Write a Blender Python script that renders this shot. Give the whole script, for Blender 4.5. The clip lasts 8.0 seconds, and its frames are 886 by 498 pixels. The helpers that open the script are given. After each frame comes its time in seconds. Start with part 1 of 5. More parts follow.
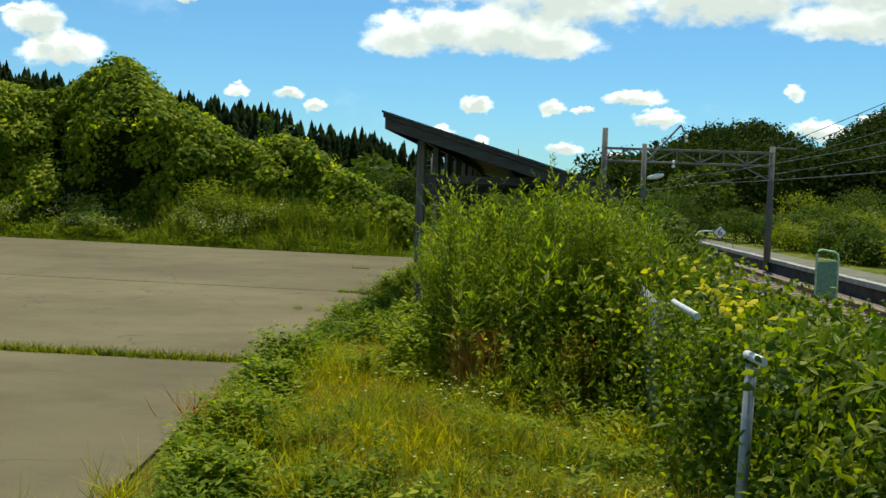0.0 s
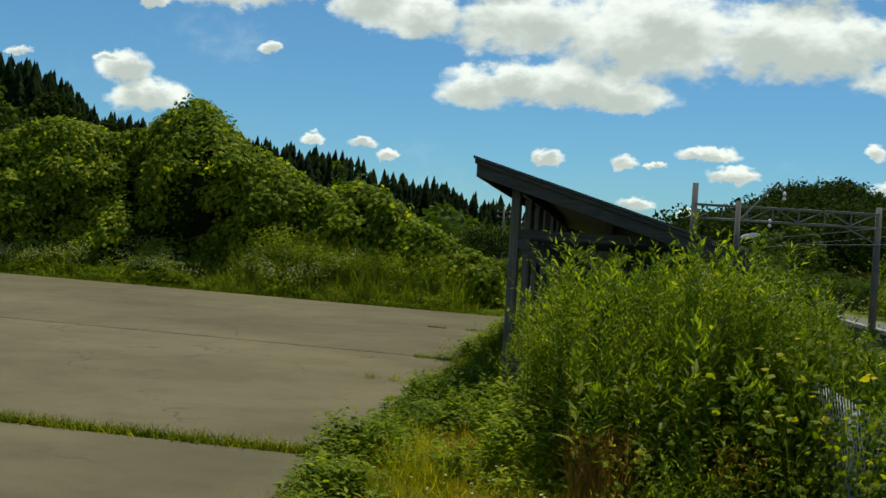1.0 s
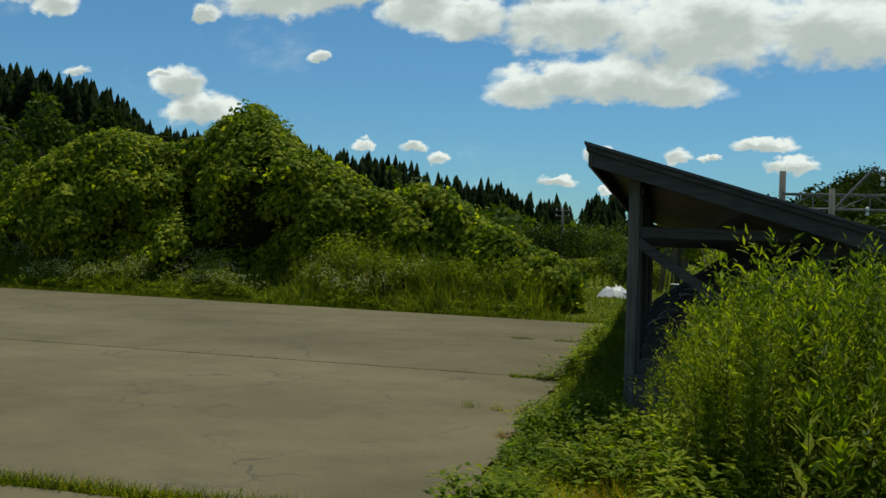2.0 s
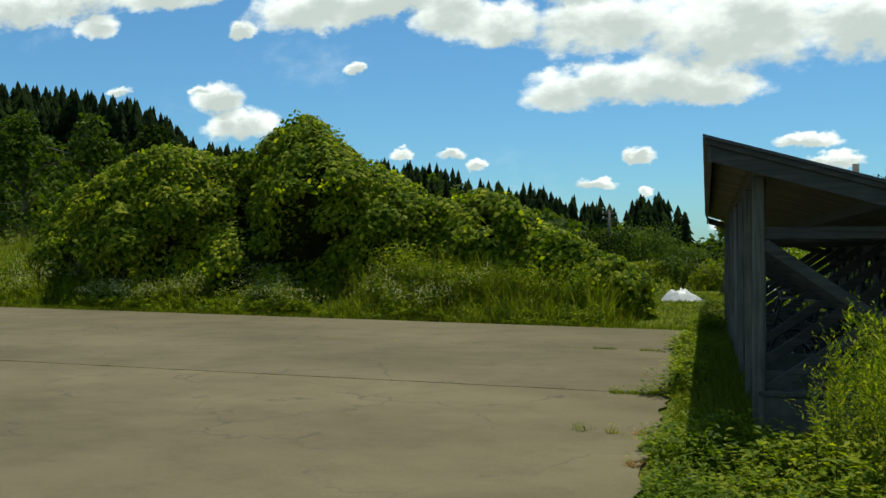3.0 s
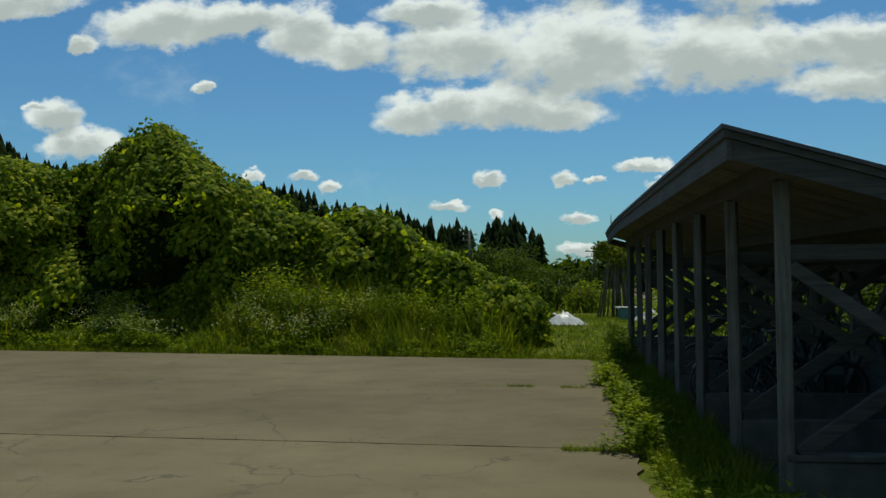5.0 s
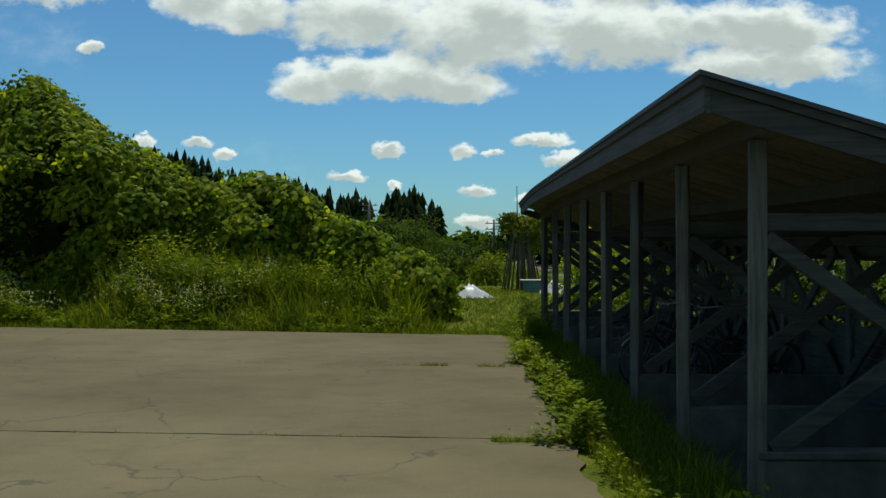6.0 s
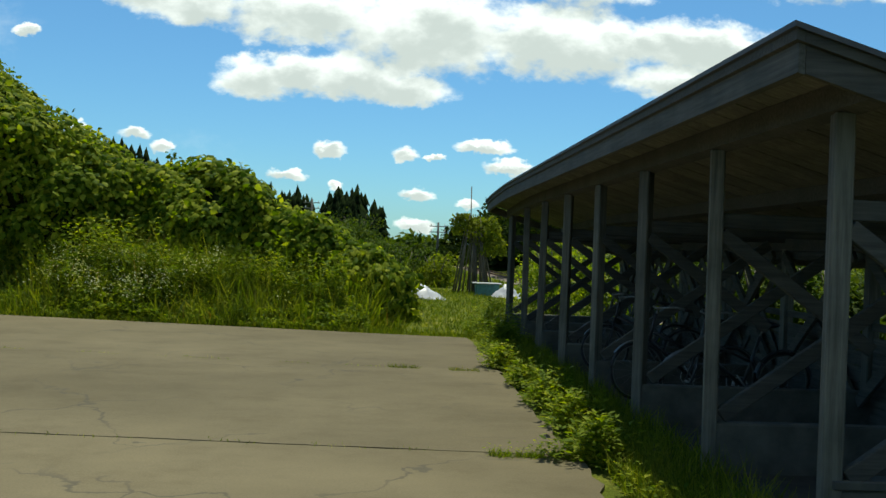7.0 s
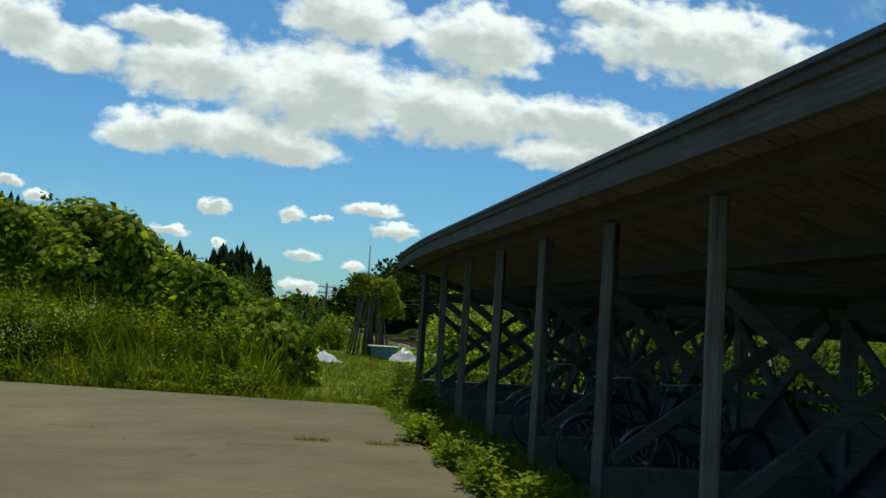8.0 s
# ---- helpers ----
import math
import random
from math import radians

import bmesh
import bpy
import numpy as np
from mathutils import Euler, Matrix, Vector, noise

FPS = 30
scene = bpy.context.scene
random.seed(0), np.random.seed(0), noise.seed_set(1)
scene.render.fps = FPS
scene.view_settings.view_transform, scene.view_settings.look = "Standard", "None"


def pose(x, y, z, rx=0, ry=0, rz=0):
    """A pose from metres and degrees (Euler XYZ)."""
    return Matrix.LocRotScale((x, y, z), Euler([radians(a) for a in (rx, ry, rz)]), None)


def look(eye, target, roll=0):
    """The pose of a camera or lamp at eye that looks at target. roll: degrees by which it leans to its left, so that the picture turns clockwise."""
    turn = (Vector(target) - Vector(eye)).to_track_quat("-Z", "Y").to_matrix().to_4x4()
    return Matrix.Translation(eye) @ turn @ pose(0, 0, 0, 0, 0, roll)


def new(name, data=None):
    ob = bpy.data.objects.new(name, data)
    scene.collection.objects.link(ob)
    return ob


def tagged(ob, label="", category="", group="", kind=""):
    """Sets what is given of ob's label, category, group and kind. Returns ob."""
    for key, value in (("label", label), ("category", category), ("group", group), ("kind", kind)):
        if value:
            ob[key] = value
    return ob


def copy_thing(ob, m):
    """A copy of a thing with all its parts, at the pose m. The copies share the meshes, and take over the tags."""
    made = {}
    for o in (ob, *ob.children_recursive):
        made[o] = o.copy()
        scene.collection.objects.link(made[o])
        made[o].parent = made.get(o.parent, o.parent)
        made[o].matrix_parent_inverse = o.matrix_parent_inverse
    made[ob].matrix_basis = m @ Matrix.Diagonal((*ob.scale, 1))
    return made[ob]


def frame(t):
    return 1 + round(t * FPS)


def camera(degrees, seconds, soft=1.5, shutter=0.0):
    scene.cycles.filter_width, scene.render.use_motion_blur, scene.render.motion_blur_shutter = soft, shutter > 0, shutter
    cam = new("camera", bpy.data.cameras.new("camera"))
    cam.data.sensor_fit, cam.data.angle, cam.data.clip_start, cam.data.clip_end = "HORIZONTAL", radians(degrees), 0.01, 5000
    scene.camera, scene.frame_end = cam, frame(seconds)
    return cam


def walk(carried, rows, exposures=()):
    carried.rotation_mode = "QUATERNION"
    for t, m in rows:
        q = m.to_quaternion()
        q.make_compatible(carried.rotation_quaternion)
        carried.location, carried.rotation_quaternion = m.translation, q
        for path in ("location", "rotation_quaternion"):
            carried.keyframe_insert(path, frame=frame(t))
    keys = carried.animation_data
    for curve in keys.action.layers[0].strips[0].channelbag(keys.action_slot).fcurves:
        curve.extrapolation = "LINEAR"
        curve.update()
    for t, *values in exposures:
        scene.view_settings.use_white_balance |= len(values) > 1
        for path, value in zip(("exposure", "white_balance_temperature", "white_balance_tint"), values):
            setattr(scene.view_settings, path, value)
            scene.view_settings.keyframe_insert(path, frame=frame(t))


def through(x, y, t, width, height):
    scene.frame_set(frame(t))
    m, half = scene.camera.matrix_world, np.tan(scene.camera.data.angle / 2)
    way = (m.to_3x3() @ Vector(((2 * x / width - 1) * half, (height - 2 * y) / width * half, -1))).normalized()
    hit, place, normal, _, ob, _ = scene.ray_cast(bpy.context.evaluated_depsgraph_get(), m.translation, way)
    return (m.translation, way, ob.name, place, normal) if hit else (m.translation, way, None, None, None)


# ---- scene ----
cam = camera(52.4, 8.0)
PATH = [
    (0, (1.558, -12.01, 1.528), (1.356, -10.023, 1.419), 1.9),
    (0.5, (1.334, -11.373, 1.531), (1.064, -9.392, 1.49), 3.8),
    (1, (1.075, -10.567, 1.593), (0.719, -8.599, 1.589), 3.6),
    (1.5, (0.685, -9.73, 1.597), (0.262, -7.776, 1.593), 2.6),
    (3, (-0.444, -8.558, 1.627), (-1.005, -6.639, 1.637), -0.1),
    (3.5, (-0.805, -8.319, 1.62), (-1.397, -6.409, 1.657), -0.6),
    (4, (-1.202, -7.745, 1.6), (-1.725, -5.815, 1.664), -0.7),
    (4.5, (-1.41, -7.091, 1.622), (-1.794, -5.13, 1.716), -0.6),
    (5, (-1.591, -6.587, 1.674), (-1.834, -4.603, 1.731), -0.6),
    (5.2, (-1.638, -6.357, 1.677), (-1.827, -4.366, 1.694), -0.2),
    (6.5, (-2.093, -5.098, 1.604), (-2.04, -3.099, 1.595), 0.5),
    (7, (-2.334, -4.584, 1.509), (-2.215, -2.588, 1.512), 2.3),
    (7.5, (-2.509, -4.06, 1.463), (-2.286, -2.074, 1.538), 3.7),
    (8, (-2.653, -3.33, 1.428), (-2.291, -1.369, 1.585), 3.9),
]
walk(cam, [(t, look(eye, target, roll)) for t, eye, target, roll in PATH], exposures=[(0.0, 0.37, 7050, -3), (0.5, 0.05, 7050, -3), (1.0, -0.1, 7000, -3), (1.5, -0.38, 6900, -3), (3.0, 0.08, 6900, -3), (3.5, 0.01, 6880, -3), (4.0, -0.1, 6850, -3), (4.5, -0.27, 6800, -3), (5.0, -0.4, 6750, -3), (6.5, -0.02, 6780, -3), (7.0, 0.2, 6880, -3), (7.5, 0.24, 6750, -3), (8.0, -0.1, 6700, -3)])

# world, sun -------------------------------------------------------------
SUN_EL, SUN_AZ = radians(69), radians(8)
CLOUDS_A = [(-0.282, 0.277, 0.045, 0.030), (-0.23, 0.259, 0.073, 0.024), (-0.134, 0.296, 0.059, 0.017), (0.06, 0.331, 0.075, 0.032),
            (0.212, 0.317, 0.080, 0.043), (-0.112, 0.251, 0.089, 0.034), (0.029, 0.239, 0.106, 0.054), (0.185, 0.234, 0.118, 0.039),
            (0.334, 0.237, 0.111, 0.028), (-0.153, 0.178, 0.046, 0.023), (-0.107, 0.189, 0.038, 0.022), (-0.047, 0.186, 0.072, 0.026),
            (0.016, 0.174, 0.052, 0.018), (0.494, 0.348, 0.17, 0.049), (0.368, 0.381, 0.064, 0.017)]
CLOUDS_B = [(-0.251, 0.101, 0.012, 0.007), (-0.068, 0.105, 0.020, 0.010), (0.013, 0.104, 0.017, 0.010), (0.043, 0.102, 0.015, 0.004),
            (0.101, 0.116, 0.034, 0.009), (0.028, 0.06, 0.018, 0.008), (-0.113, 0.076, 0.022, 0.008), (0.127, 0.094, 0.032, 0.010),
            (0.028, 0.026, 0.026, 0.009), (-0.066, 0.066, 0.009, 0.006), (0.083, 0.052, 0.016, 0.006), (0.27, 0.125, 0.014, 0.009),
            (0.291, 0.086, 0.035, 0.012), (0.36, 0.095, 0.022, 0.012), (0.35, 0.20, 0.11, 0.022)]
CLOUDS_C = [(-0.587, 0.191, 0.036, 0.019), (-0.553, 0.157, 0.052, 0.020), (-0.612, 0.205, 0.018, 0.006), (-0.862, 0.33, 0.148, 0.031),
            (-0.762, 0.296, 0.035, 0.016), (-0.651, 0.331, 0.108, 0.022), (-0.548, 0.277, 0.022, 0.014), (-0.446, 0.293, 0.097, 0.028),
            (-0.359, 0.298, 0.078, 0.019), (-0.403, 0.22, 0.013, 0.008), (-0.281, 0.113, 0.019, 0.008), (-0.346, 0.116, 0.016, 0.008),
            (-0.728, 0.21, 0.022, 0.007)]


def build_world():
    w = bpy.data.worlds.new("world")
    w.use_nodes = True
    scene.world = w
    nt = w.node_tree
    nd, ln = nt.nodes, nt.links
    bg = nd["Background"]
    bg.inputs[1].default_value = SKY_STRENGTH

    def math_node(op, a, b=0.0, c=None):
        n = nd.new("ShaderNodeMath")
        n.operation = op
        for i, v in enumerate((a, b, c)):
            if v is None:
                continue
            if isinstance(v, (int, float)):
                n.inputs[i].default_value = v
            else:
                ln.new(v, n.inputs[i])
        return n.outputs[0]

    def smooth(v, lo, hi):
        n = nd.new("ShaderNodeMapRange")
        n.interpolation_type = "SMOOTHSTEP"
        ln.new(v, n.inputs[0])
        n.inputs[1].default_value, n.inputs[2].default_value = lo, hi
        return n.outputs[0]

    def fbm(vec, scale, detail, rough=0.55):
        n = nd.new("ShaderNodeTexNoise")
        ln.new(vec, n.inputs["Vector"])
        n.inputs["Scale"].default_value, n.inputs["Detail"].default_value = scale, detail
        n.inputs["Roughness"].default_value = rough
        return n.outputs[0]

    sky = nd.new("ShaderNodeTexSky")
    sky.sky_type, sky.sun_disc = "NISHITA", False
    sky.sun_elevation, sky.sun_rotation = SUN_EL, SUN_AZ
    sky.altitude, sky.air_density, sky.dust_density, sky.ozone_density = 100, 1.0, 0.6, 2.2
    tc = nd.new("ShaderNodeTexCoord")
    sep = nd.new("ShaderNodeSeparateXYZ")
    ln.new(tc.outputs["Generated"], sep.inputs[0])
    ahead = math_node("MAXIMUM", sep.outputs[1], 0.08)
    u, v = math_node("DIVIDE", sep.outputs[0], ahead), math_node("DIVIDE", sep.outputs[2], ahead)
    flat = nd.new("ShaderNodeCombineXYZ")
    ln.new(u, flat.inputs[0])
    ln.new(math_node("MULTIPLY", v, 1.5), flat.inputs[1])
    warp = fbm(flat.outputs[0], 16, 5, 0.6)
    warp2 = fbm(flat.outputs[0], 55, 4, 0.6)
    uu = math_node("ADD", u, math_node("MULTIPLY", math_node("SUBTRACT", warp, 0.5), 0.034))
    vv = math_node("ADD", v, math_node("MULTIPLY", math_node("SUBTRACT", warp2, 0.5), 0.022))
    field, low = None, None
    for u0, v0, a, b in CLOUDS_A + CLOUDS_B + CLOUDS_C:
        a, b = (a * 1.06, b * 1.3) if b > .015 else (a * .98, b * 1.05)
        dx = math_node("DIVIDE", math_node("SUBTRACT", uu, u0), a)
        dy = math_node("DIVIDE", math_node("SUBTRACT", vv, v0), b)
        dy = math_node("MAXIMUM", dy, math_node("MULTIPLY", dy, -1.35))
        e = math_node("SUBTRACT", 1.0, math_node("ADD", math_node("MULTIPLY", dx, dx), math_node("MULTIPLY", dy, dy)))
        field = e if field is None else math_node("MAXIMUM", field, e)
        dy = math_node("DIVIDE", math_node("SUBTRACT", vv, v0 - 0.30 * b), b * 0.78)
        e = math_node("SUBTRACT", 1.0, math_node("ADD", math_node("MULTIPLY", dx, dx), math_node("MULTIPLY", dy, dy)))
        low = e if low is None else math_node("MAXIMUM", low, e)
    puff = fbm(flat.outputs[0], 26, 8, 0.54)
    body = math_node("ADD", field, math_node("MULTIPLY", math_node("SUBTRACT", puff, 0.5), 2.1))
    front = smooth(sep.outputs[1], 0.1, 0.25)
    mask = math_node("MULTIPLY", smooth(body, -0.22, 0.62), front)
    rest = fbm(tc.outputs["Generated"], 3.2, 7, 0.6)
    mask_rest = math_node("MULTIPLY", smooth(rest, 0.52, 0.66), math_node("SUBTRACT", 1.0, front))
    wisp = math_node("MULTIPLY", smooth(fbm(flat.outputs[0], 5, 8, 0.65), 0.56, 0.8), 0.25)
    mask = math_node("MAXIMUM", math_node("MAXIMUM", mask, mask_rest), wisp)
    thick = smooth(math_node("ADD", low, math_node("MULTIPLY", math_node("SUBTRACT", fbm(flat.outputs[0], 15, 6), 0.5), 3.0)), -0.25, 1.05)
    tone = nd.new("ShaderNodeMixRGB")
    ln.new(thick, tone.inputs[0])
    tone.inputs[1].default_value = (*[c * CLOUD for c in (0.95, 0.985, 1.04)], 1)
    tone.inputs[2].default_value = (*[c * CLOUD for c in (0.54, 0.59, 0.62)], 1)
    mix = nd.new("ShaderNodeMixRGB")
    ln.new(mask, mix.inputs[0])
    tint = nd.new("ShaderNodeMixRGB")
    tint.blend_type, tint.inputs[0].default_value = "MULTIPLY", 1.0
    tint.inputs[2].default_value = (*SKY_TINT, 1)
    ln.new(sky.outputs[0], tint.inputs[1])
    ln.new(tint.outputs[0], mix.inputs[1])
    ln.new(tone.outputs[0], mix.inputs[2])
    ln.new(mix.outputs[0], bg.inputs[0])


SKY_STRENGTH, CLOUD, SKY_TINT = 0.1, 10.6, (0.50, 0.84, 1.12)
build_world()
sun = new("sun", bpy.data.lights.new("sun", "SUN"))
sun.data.energy, sun.data.angle, sun.data.color = 4.3, radians(0.53), (1.0, 0.95, 0.86)
to_sun = Vector((math.sin(SUN_AZ) * math.cos(SUN_EL), math.cos(SUN_AZ) * math.cos(SUN_EL), math.sin(SUN_EL)))
sun.matrix_world = look(to_sun * 100, (0, 0, 0))


# materials ----------------------------------------------------------------
def node_material(name, rough=0.8, metal=0.0):
    m = bpy.data.materials.new(name)
    m.use_nodes = True
    b = m.node_tree.nodes["Principled BSDF"]
    b.inputs["Roughness"].default_value, b.inputs["Metallic"].default_value = rough, metal
    return m, m.node_tree.nodes, m.node_tree.links, b


def ramp_node(nd, ln, source, stops):
    r = nd.new("ShaderNodeValToRGB")
    while len(r.color_ramp.elements) < len(stops):
        r.color_ramp.elements.new(0.5)
    for el, (p, c) in zip(r.color_ramp.elements, stops):
        el.position, el.color = p, (*c, 1)
    ln.new(source, r.inputs[0])
    return r.outputs[0]


def noise_node(nd, ln, vec, scale, detail=5, rough=0.6, stretch=None):
    if stretch:
        mp = nd.new("ShaderNodeMapping")
        mp.inputs["Scale"].default_value = stretch
        ln.new(vec, mp.inputs[0])
        vec = mp.outputs[0]
    n = nd.new("ShaderNodeTexNoise")
    ln.new(vec, n.inputs["Vector"])
    n.inputs["Scale"].default_value, n.inputs["Detail"].default_value = scale, detail
    n.inputs["Roughness"].default_value = rough
    return n.outputs[0]


def mix_node(nd, ln, fac, a, b, mode="MIX"):
    n = nd.new("ShaderNodeMixRGB")
    n.blend_type = mode
    for i, v in enumerate((fac, a, b)):
        if isinstance(v, (int, float)):
            n.inputs[i].default_value = v
        elif isinstance(v, tuple):
            n.inputs[i].default_value = (*v, 1)
        else:
            ln.new(v, n.inputs[i])
    return n.outputs[0]


def bump_node(nd, ln, b, height, strength, dist):
    n = nd.new("ShaderNodeBump")
    n.inputs["Strength"].default_value, n.inputs["Distance"].default_value = strength, dist
    ln.new(height, n.inputs["Height"])
    ln.new(n.outputs[0], b.inputs["Normal"])


def leaf_material(name, dark, mid, light, through=0.35, rough=0.5, patch=0.35, sheen=0.08):
    """Leaves: colour varies from leaf to leaf and in patches; light shines through."""
    m, nd, ln, b = node_material(name, rough)
    geo, tc = nd.new("ShaderNodeNewGeometry"), nd.new("ShaderNodeTexCoord")
    c = ramp_node(nd, ln, geo.outputs["Random Per Island"], [(0.0, dark), (0.55, mid), (1.0, light)])
    n = noise_node(nd, ln, tc.outputs["Object"], 0.9, 4)
    shift = ramp_node(nd, ln, n, [(0.3, (1 - patch, 1 - patch * 0.8, 1 - patch)), (0.7, (1 + patch, 1 + patch * 0.6, 1.0))])
    c = mix_node(nd, ln, 1.0, c, shift, "MULTIPLY")
    ln.new(c, b.inputs["Base Color"])
    b.inputs["Specular IOR Level"].default_value = sheen
    t = nd.new("ShaderNodeBsdfTranslucent")
    ln.new(mix_node(nd, ln, 1.0, c, (1.6, 1.7, 0.42), "MULTIPLY"), t.inputs[0])
    mx = nd.new("ShaderNodeMixShader")
    mx.inputs[0].default_value = through
    ln.new(b.outputs[0], mx.inputs[1])
    ln.new(t.outputs[0], mx.inputs[2])
    ln.new(mx.outputs[0], nd["Material Output"].inputs[0])
    return m


def wood_material(name, dark, light, axis, streak=9.0):
    m, nd, ln, b = node_material(name, 0.85)
    tc, ob = nd.new("ShaderNodeTexCoord"), nd.new("ShaderNodeObjectInfo")
    s = [streak * 3] * 3
    s[axis] = 1.2
    grain = noise_node(nd, ln, tc.outputs["Object"], 1.6, 7, 0.65, tuple(s))
    blot = noise_node(nd, ln, tc.outputs["Object"], 2.3, 4)
    c = ramp_node(nd, ln, grain, [(0.3, dark), (0.7, light)])
    c = mix_node(nd, ln, 0.8, c, ramp_node(nd, ln, blot, [(0.35, (0.6, 0.64, 0.6)), (0.65, (1.15, 1.1, 1.05))]), "MULTIPLY")
    c = mix_node(nd, ln, 0.5, c, ramp_node(nd, ln, ob.outputs["Random"], [(0, (0.65, 0.65, 0.65)), (1, (1.25, 1.22, 1.18))]), "MULTIPLY")
    ln.new(c, b.inputs["Base Color"])
    bump_node(nd, ln, b, grain, 0.5, 0.006)
    return m


def plain_material(name, colour, rough=0.5, metal=0.0, wear=0.25, scale=12.0):
    m, nd, ln, b = node_material(name, rough, metal)
    tc = nd.new("ShaderNodeTexCoord")
    n = noise_node(nd, ln, tc.outputs["Object"], scale, 6)
    lo, hi = tuple(c * (1 - wear) for c in colour), tuple(min(1, c * (1 + wear)) for c in colour)
    ln.new(ramp_node(nd, ln, n, [(0.35, lo), (0.65, hi)]), b.inputs["Base Color"])
    bump_node(nd, ln, b, n, 0.15, 0.003)
    return m


def concrete_material():
    m, nd, ln, b = node_material("pavement concrete", 0.9)
    tc, ob = nd.new("ShaderNodeTexCoord"), nd.new("ShaderNodeObjectInfo")
    v = tc.outputs["Object"]
    big = noise_node(nd, ln, v, 0.3, 6, 0.6, (0.7, 1.0, 1.0))
    mid = noise_node(nd, ln, v, 1.3, 7, 0.7, (0.8, 1.0, 1.0))
    fine = noise_node(nd, ln, v, 60, 4, 0.7)
    c = ramp_node(nd, ln, big, [(0.3, (0.104, 0.087, 0.052)), (0.7, (0.174, 0.145, 0.088))])
    c = mix_node(nd, ln, 0.7, c, ramp_node(nd, ln, mid, [(0.3, (0.74, 0.73, 0.70)), (0.5, (1, 1, 1)), (0.72, (1.14, 1.13, 1.10))]), "MULTIPLY")
    c = mix_node(nd, ln, 0.5, c, ramp_node(nd, ln, fine, [(0.3, (0.75, 0.75, 0.75)), (0.7, (1.2, 1.2, 1.2))]), "MULTIPLY")
    c = mix_node(nd, ln, 0.5, c, ramp_node(nd, ln, ob.outputs["Random"], [(0, (0.82, 0.83, 0.84)), (1, (1.1, 1.08, 1.04))]), "MULTIPLY")
    # hairline cracks in patches
    add = nd.new("ShaderNodeVectorMath")
    add.operation = "ADD"
    sc = nd.new("ShaderNodeVectorMath")
    sc.operation = "SCALE"
    nz = nd.new("ShaderNodeTexNoise")
    ln.new(v, nz.inputs["Vector"])
    nz.inputs["Scale"].default_value, nz.inputs["Detail"].default_value = 2.0, 6
    ln.new(nz.outputs[1], sc.inputs[0])
    sc.inputs["Scale"].default_value = 0.9
    ln.new(v, add.inputs[0])
    ln.new(sc.outputs[0], add.inputs[1])
    vo = nd.new("ShaderNodeTexVoronoi")
    vo.feature = "DISTANCE_TO_EDGE"
    vo.inputs["Scale"].default_value = 0.55
    ln.new(add.outputs[0], vo.inputs["Vector"])
    line = ramp_node(nd, ln, vo.outputs[0], [(0.005, (1, 1, 1)), (0.013, (0, 0, 0))])
    where = ramp_node(nd, ln, noise_node(nd, ln, v, 0.5, 3), [(0.46, (0, 0, 0)), (0.58, (0.68, 0.68, 0.68))])
    c = mix_node(nd, ln, mix_node(nd, ln, 1.0, line, where, "MULTIPLY"), c, (0.07, 0.065, 0.05))
    ln.new(c, b.inputs["Base Color"])
    b.inputs["Specular IOR Level"].default_value = 0.08
    bump_node(nd, ln, b, fine, 0.35, 0.004)
    return m


def soil_material():
    m, nd, ln, b = node_material("grassy soil", 0.95)
    tc = nd.new("ShaderNodeTexCoord")
    v = tc.outputs["Object"]
    big, mid, fine = noise_node(nd, ln, v, 0.12, 5), noise_node(nd, ln, v, 1.7, 6), noise_node(nd, ln, v, 30, 5, 0.7)
    c = ramp_node(nd, ln, mid, [(0.3, (0.06, 0.075, 0.012)), (0.5, (0.11, 0.13, 0.02)), (0.72, (0.18, 0.165, 0.035))])
    c = mix_node(nd, ln, 0.6, c, ramp_node(nd, ln, big, [(0.35, (0.75, 0.85, 0.7)), (0.65, (1.2, 1.15, 0.95))]), "MULTIPLY")
    c = mix_node(nd, ln, 0.8, c, ramp_node(nd, ln, fine, [(0.3, (0.5, 0.5, 0.5)), (0.7, (1.35, 1.35, 1.3))]), "MULTIPLY")
    ln.new(c, b.inputs["Base Color"])
    b.inputs["Specular IOR Level"].default_value = 0.05
    bump_node(nd, ln, b, fine, 0.8, 0.03)
    return m


CONCRETE, SOIL = concrete_material(), soil_material()
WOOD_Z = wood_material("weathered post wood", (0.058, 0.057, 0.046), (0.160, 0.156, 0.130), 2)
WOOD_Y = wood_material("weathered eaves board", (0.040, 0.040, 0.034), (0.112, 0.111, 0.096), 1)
# beam wood darker than the posts: shade under the roof is in its colour
WOOD_X = wood_material("weathered beam darkened for shade", (0.031, 0.031, 0.027), (0.088, 0.087, 0.076), 0)
PLANK = wood_material("soffit plank", (0.060, 0.061, 0.053), (0.185, 0.186, 0.162), 0)
ROOFING = plain_material("dark roofing sheet", (0.045, 0.047, 0.05), 0.6, 0.0, 0.3, 5)
FOOTING = plain_material("grey footing concrete", (0.085, 0.083, 0.066), 0.95, 0, 0.3, 4)
# shed floor colour kept very dark to carry the shade under the roof
FLOOR_EARTH = plain_material("shade-dark earth", (0.035, 0.033, 0.026), 0.95, 0, 0.4, 6)
RUBBER = plain_material("black tyre rubber", (0.015, 0.015, 0.016), 0.7)
CHROME = plain_material("dull chrome", (0.20, 0.20, 0.19), 0.6, 1.0, 0.2)
PAINT_DARK = plain_material("dark bicycle paint", (0.014, 0.014, 0.016), 0.5)
PAINT_SILVER = plain_material("silver bicycle paint", (0.06, 0.062, 0.062), 0.5, 0.3)
GALV = plain_material("galvanised steel", (0.30, 0.31, 0.31), 0.55, 0.5, 0.2)
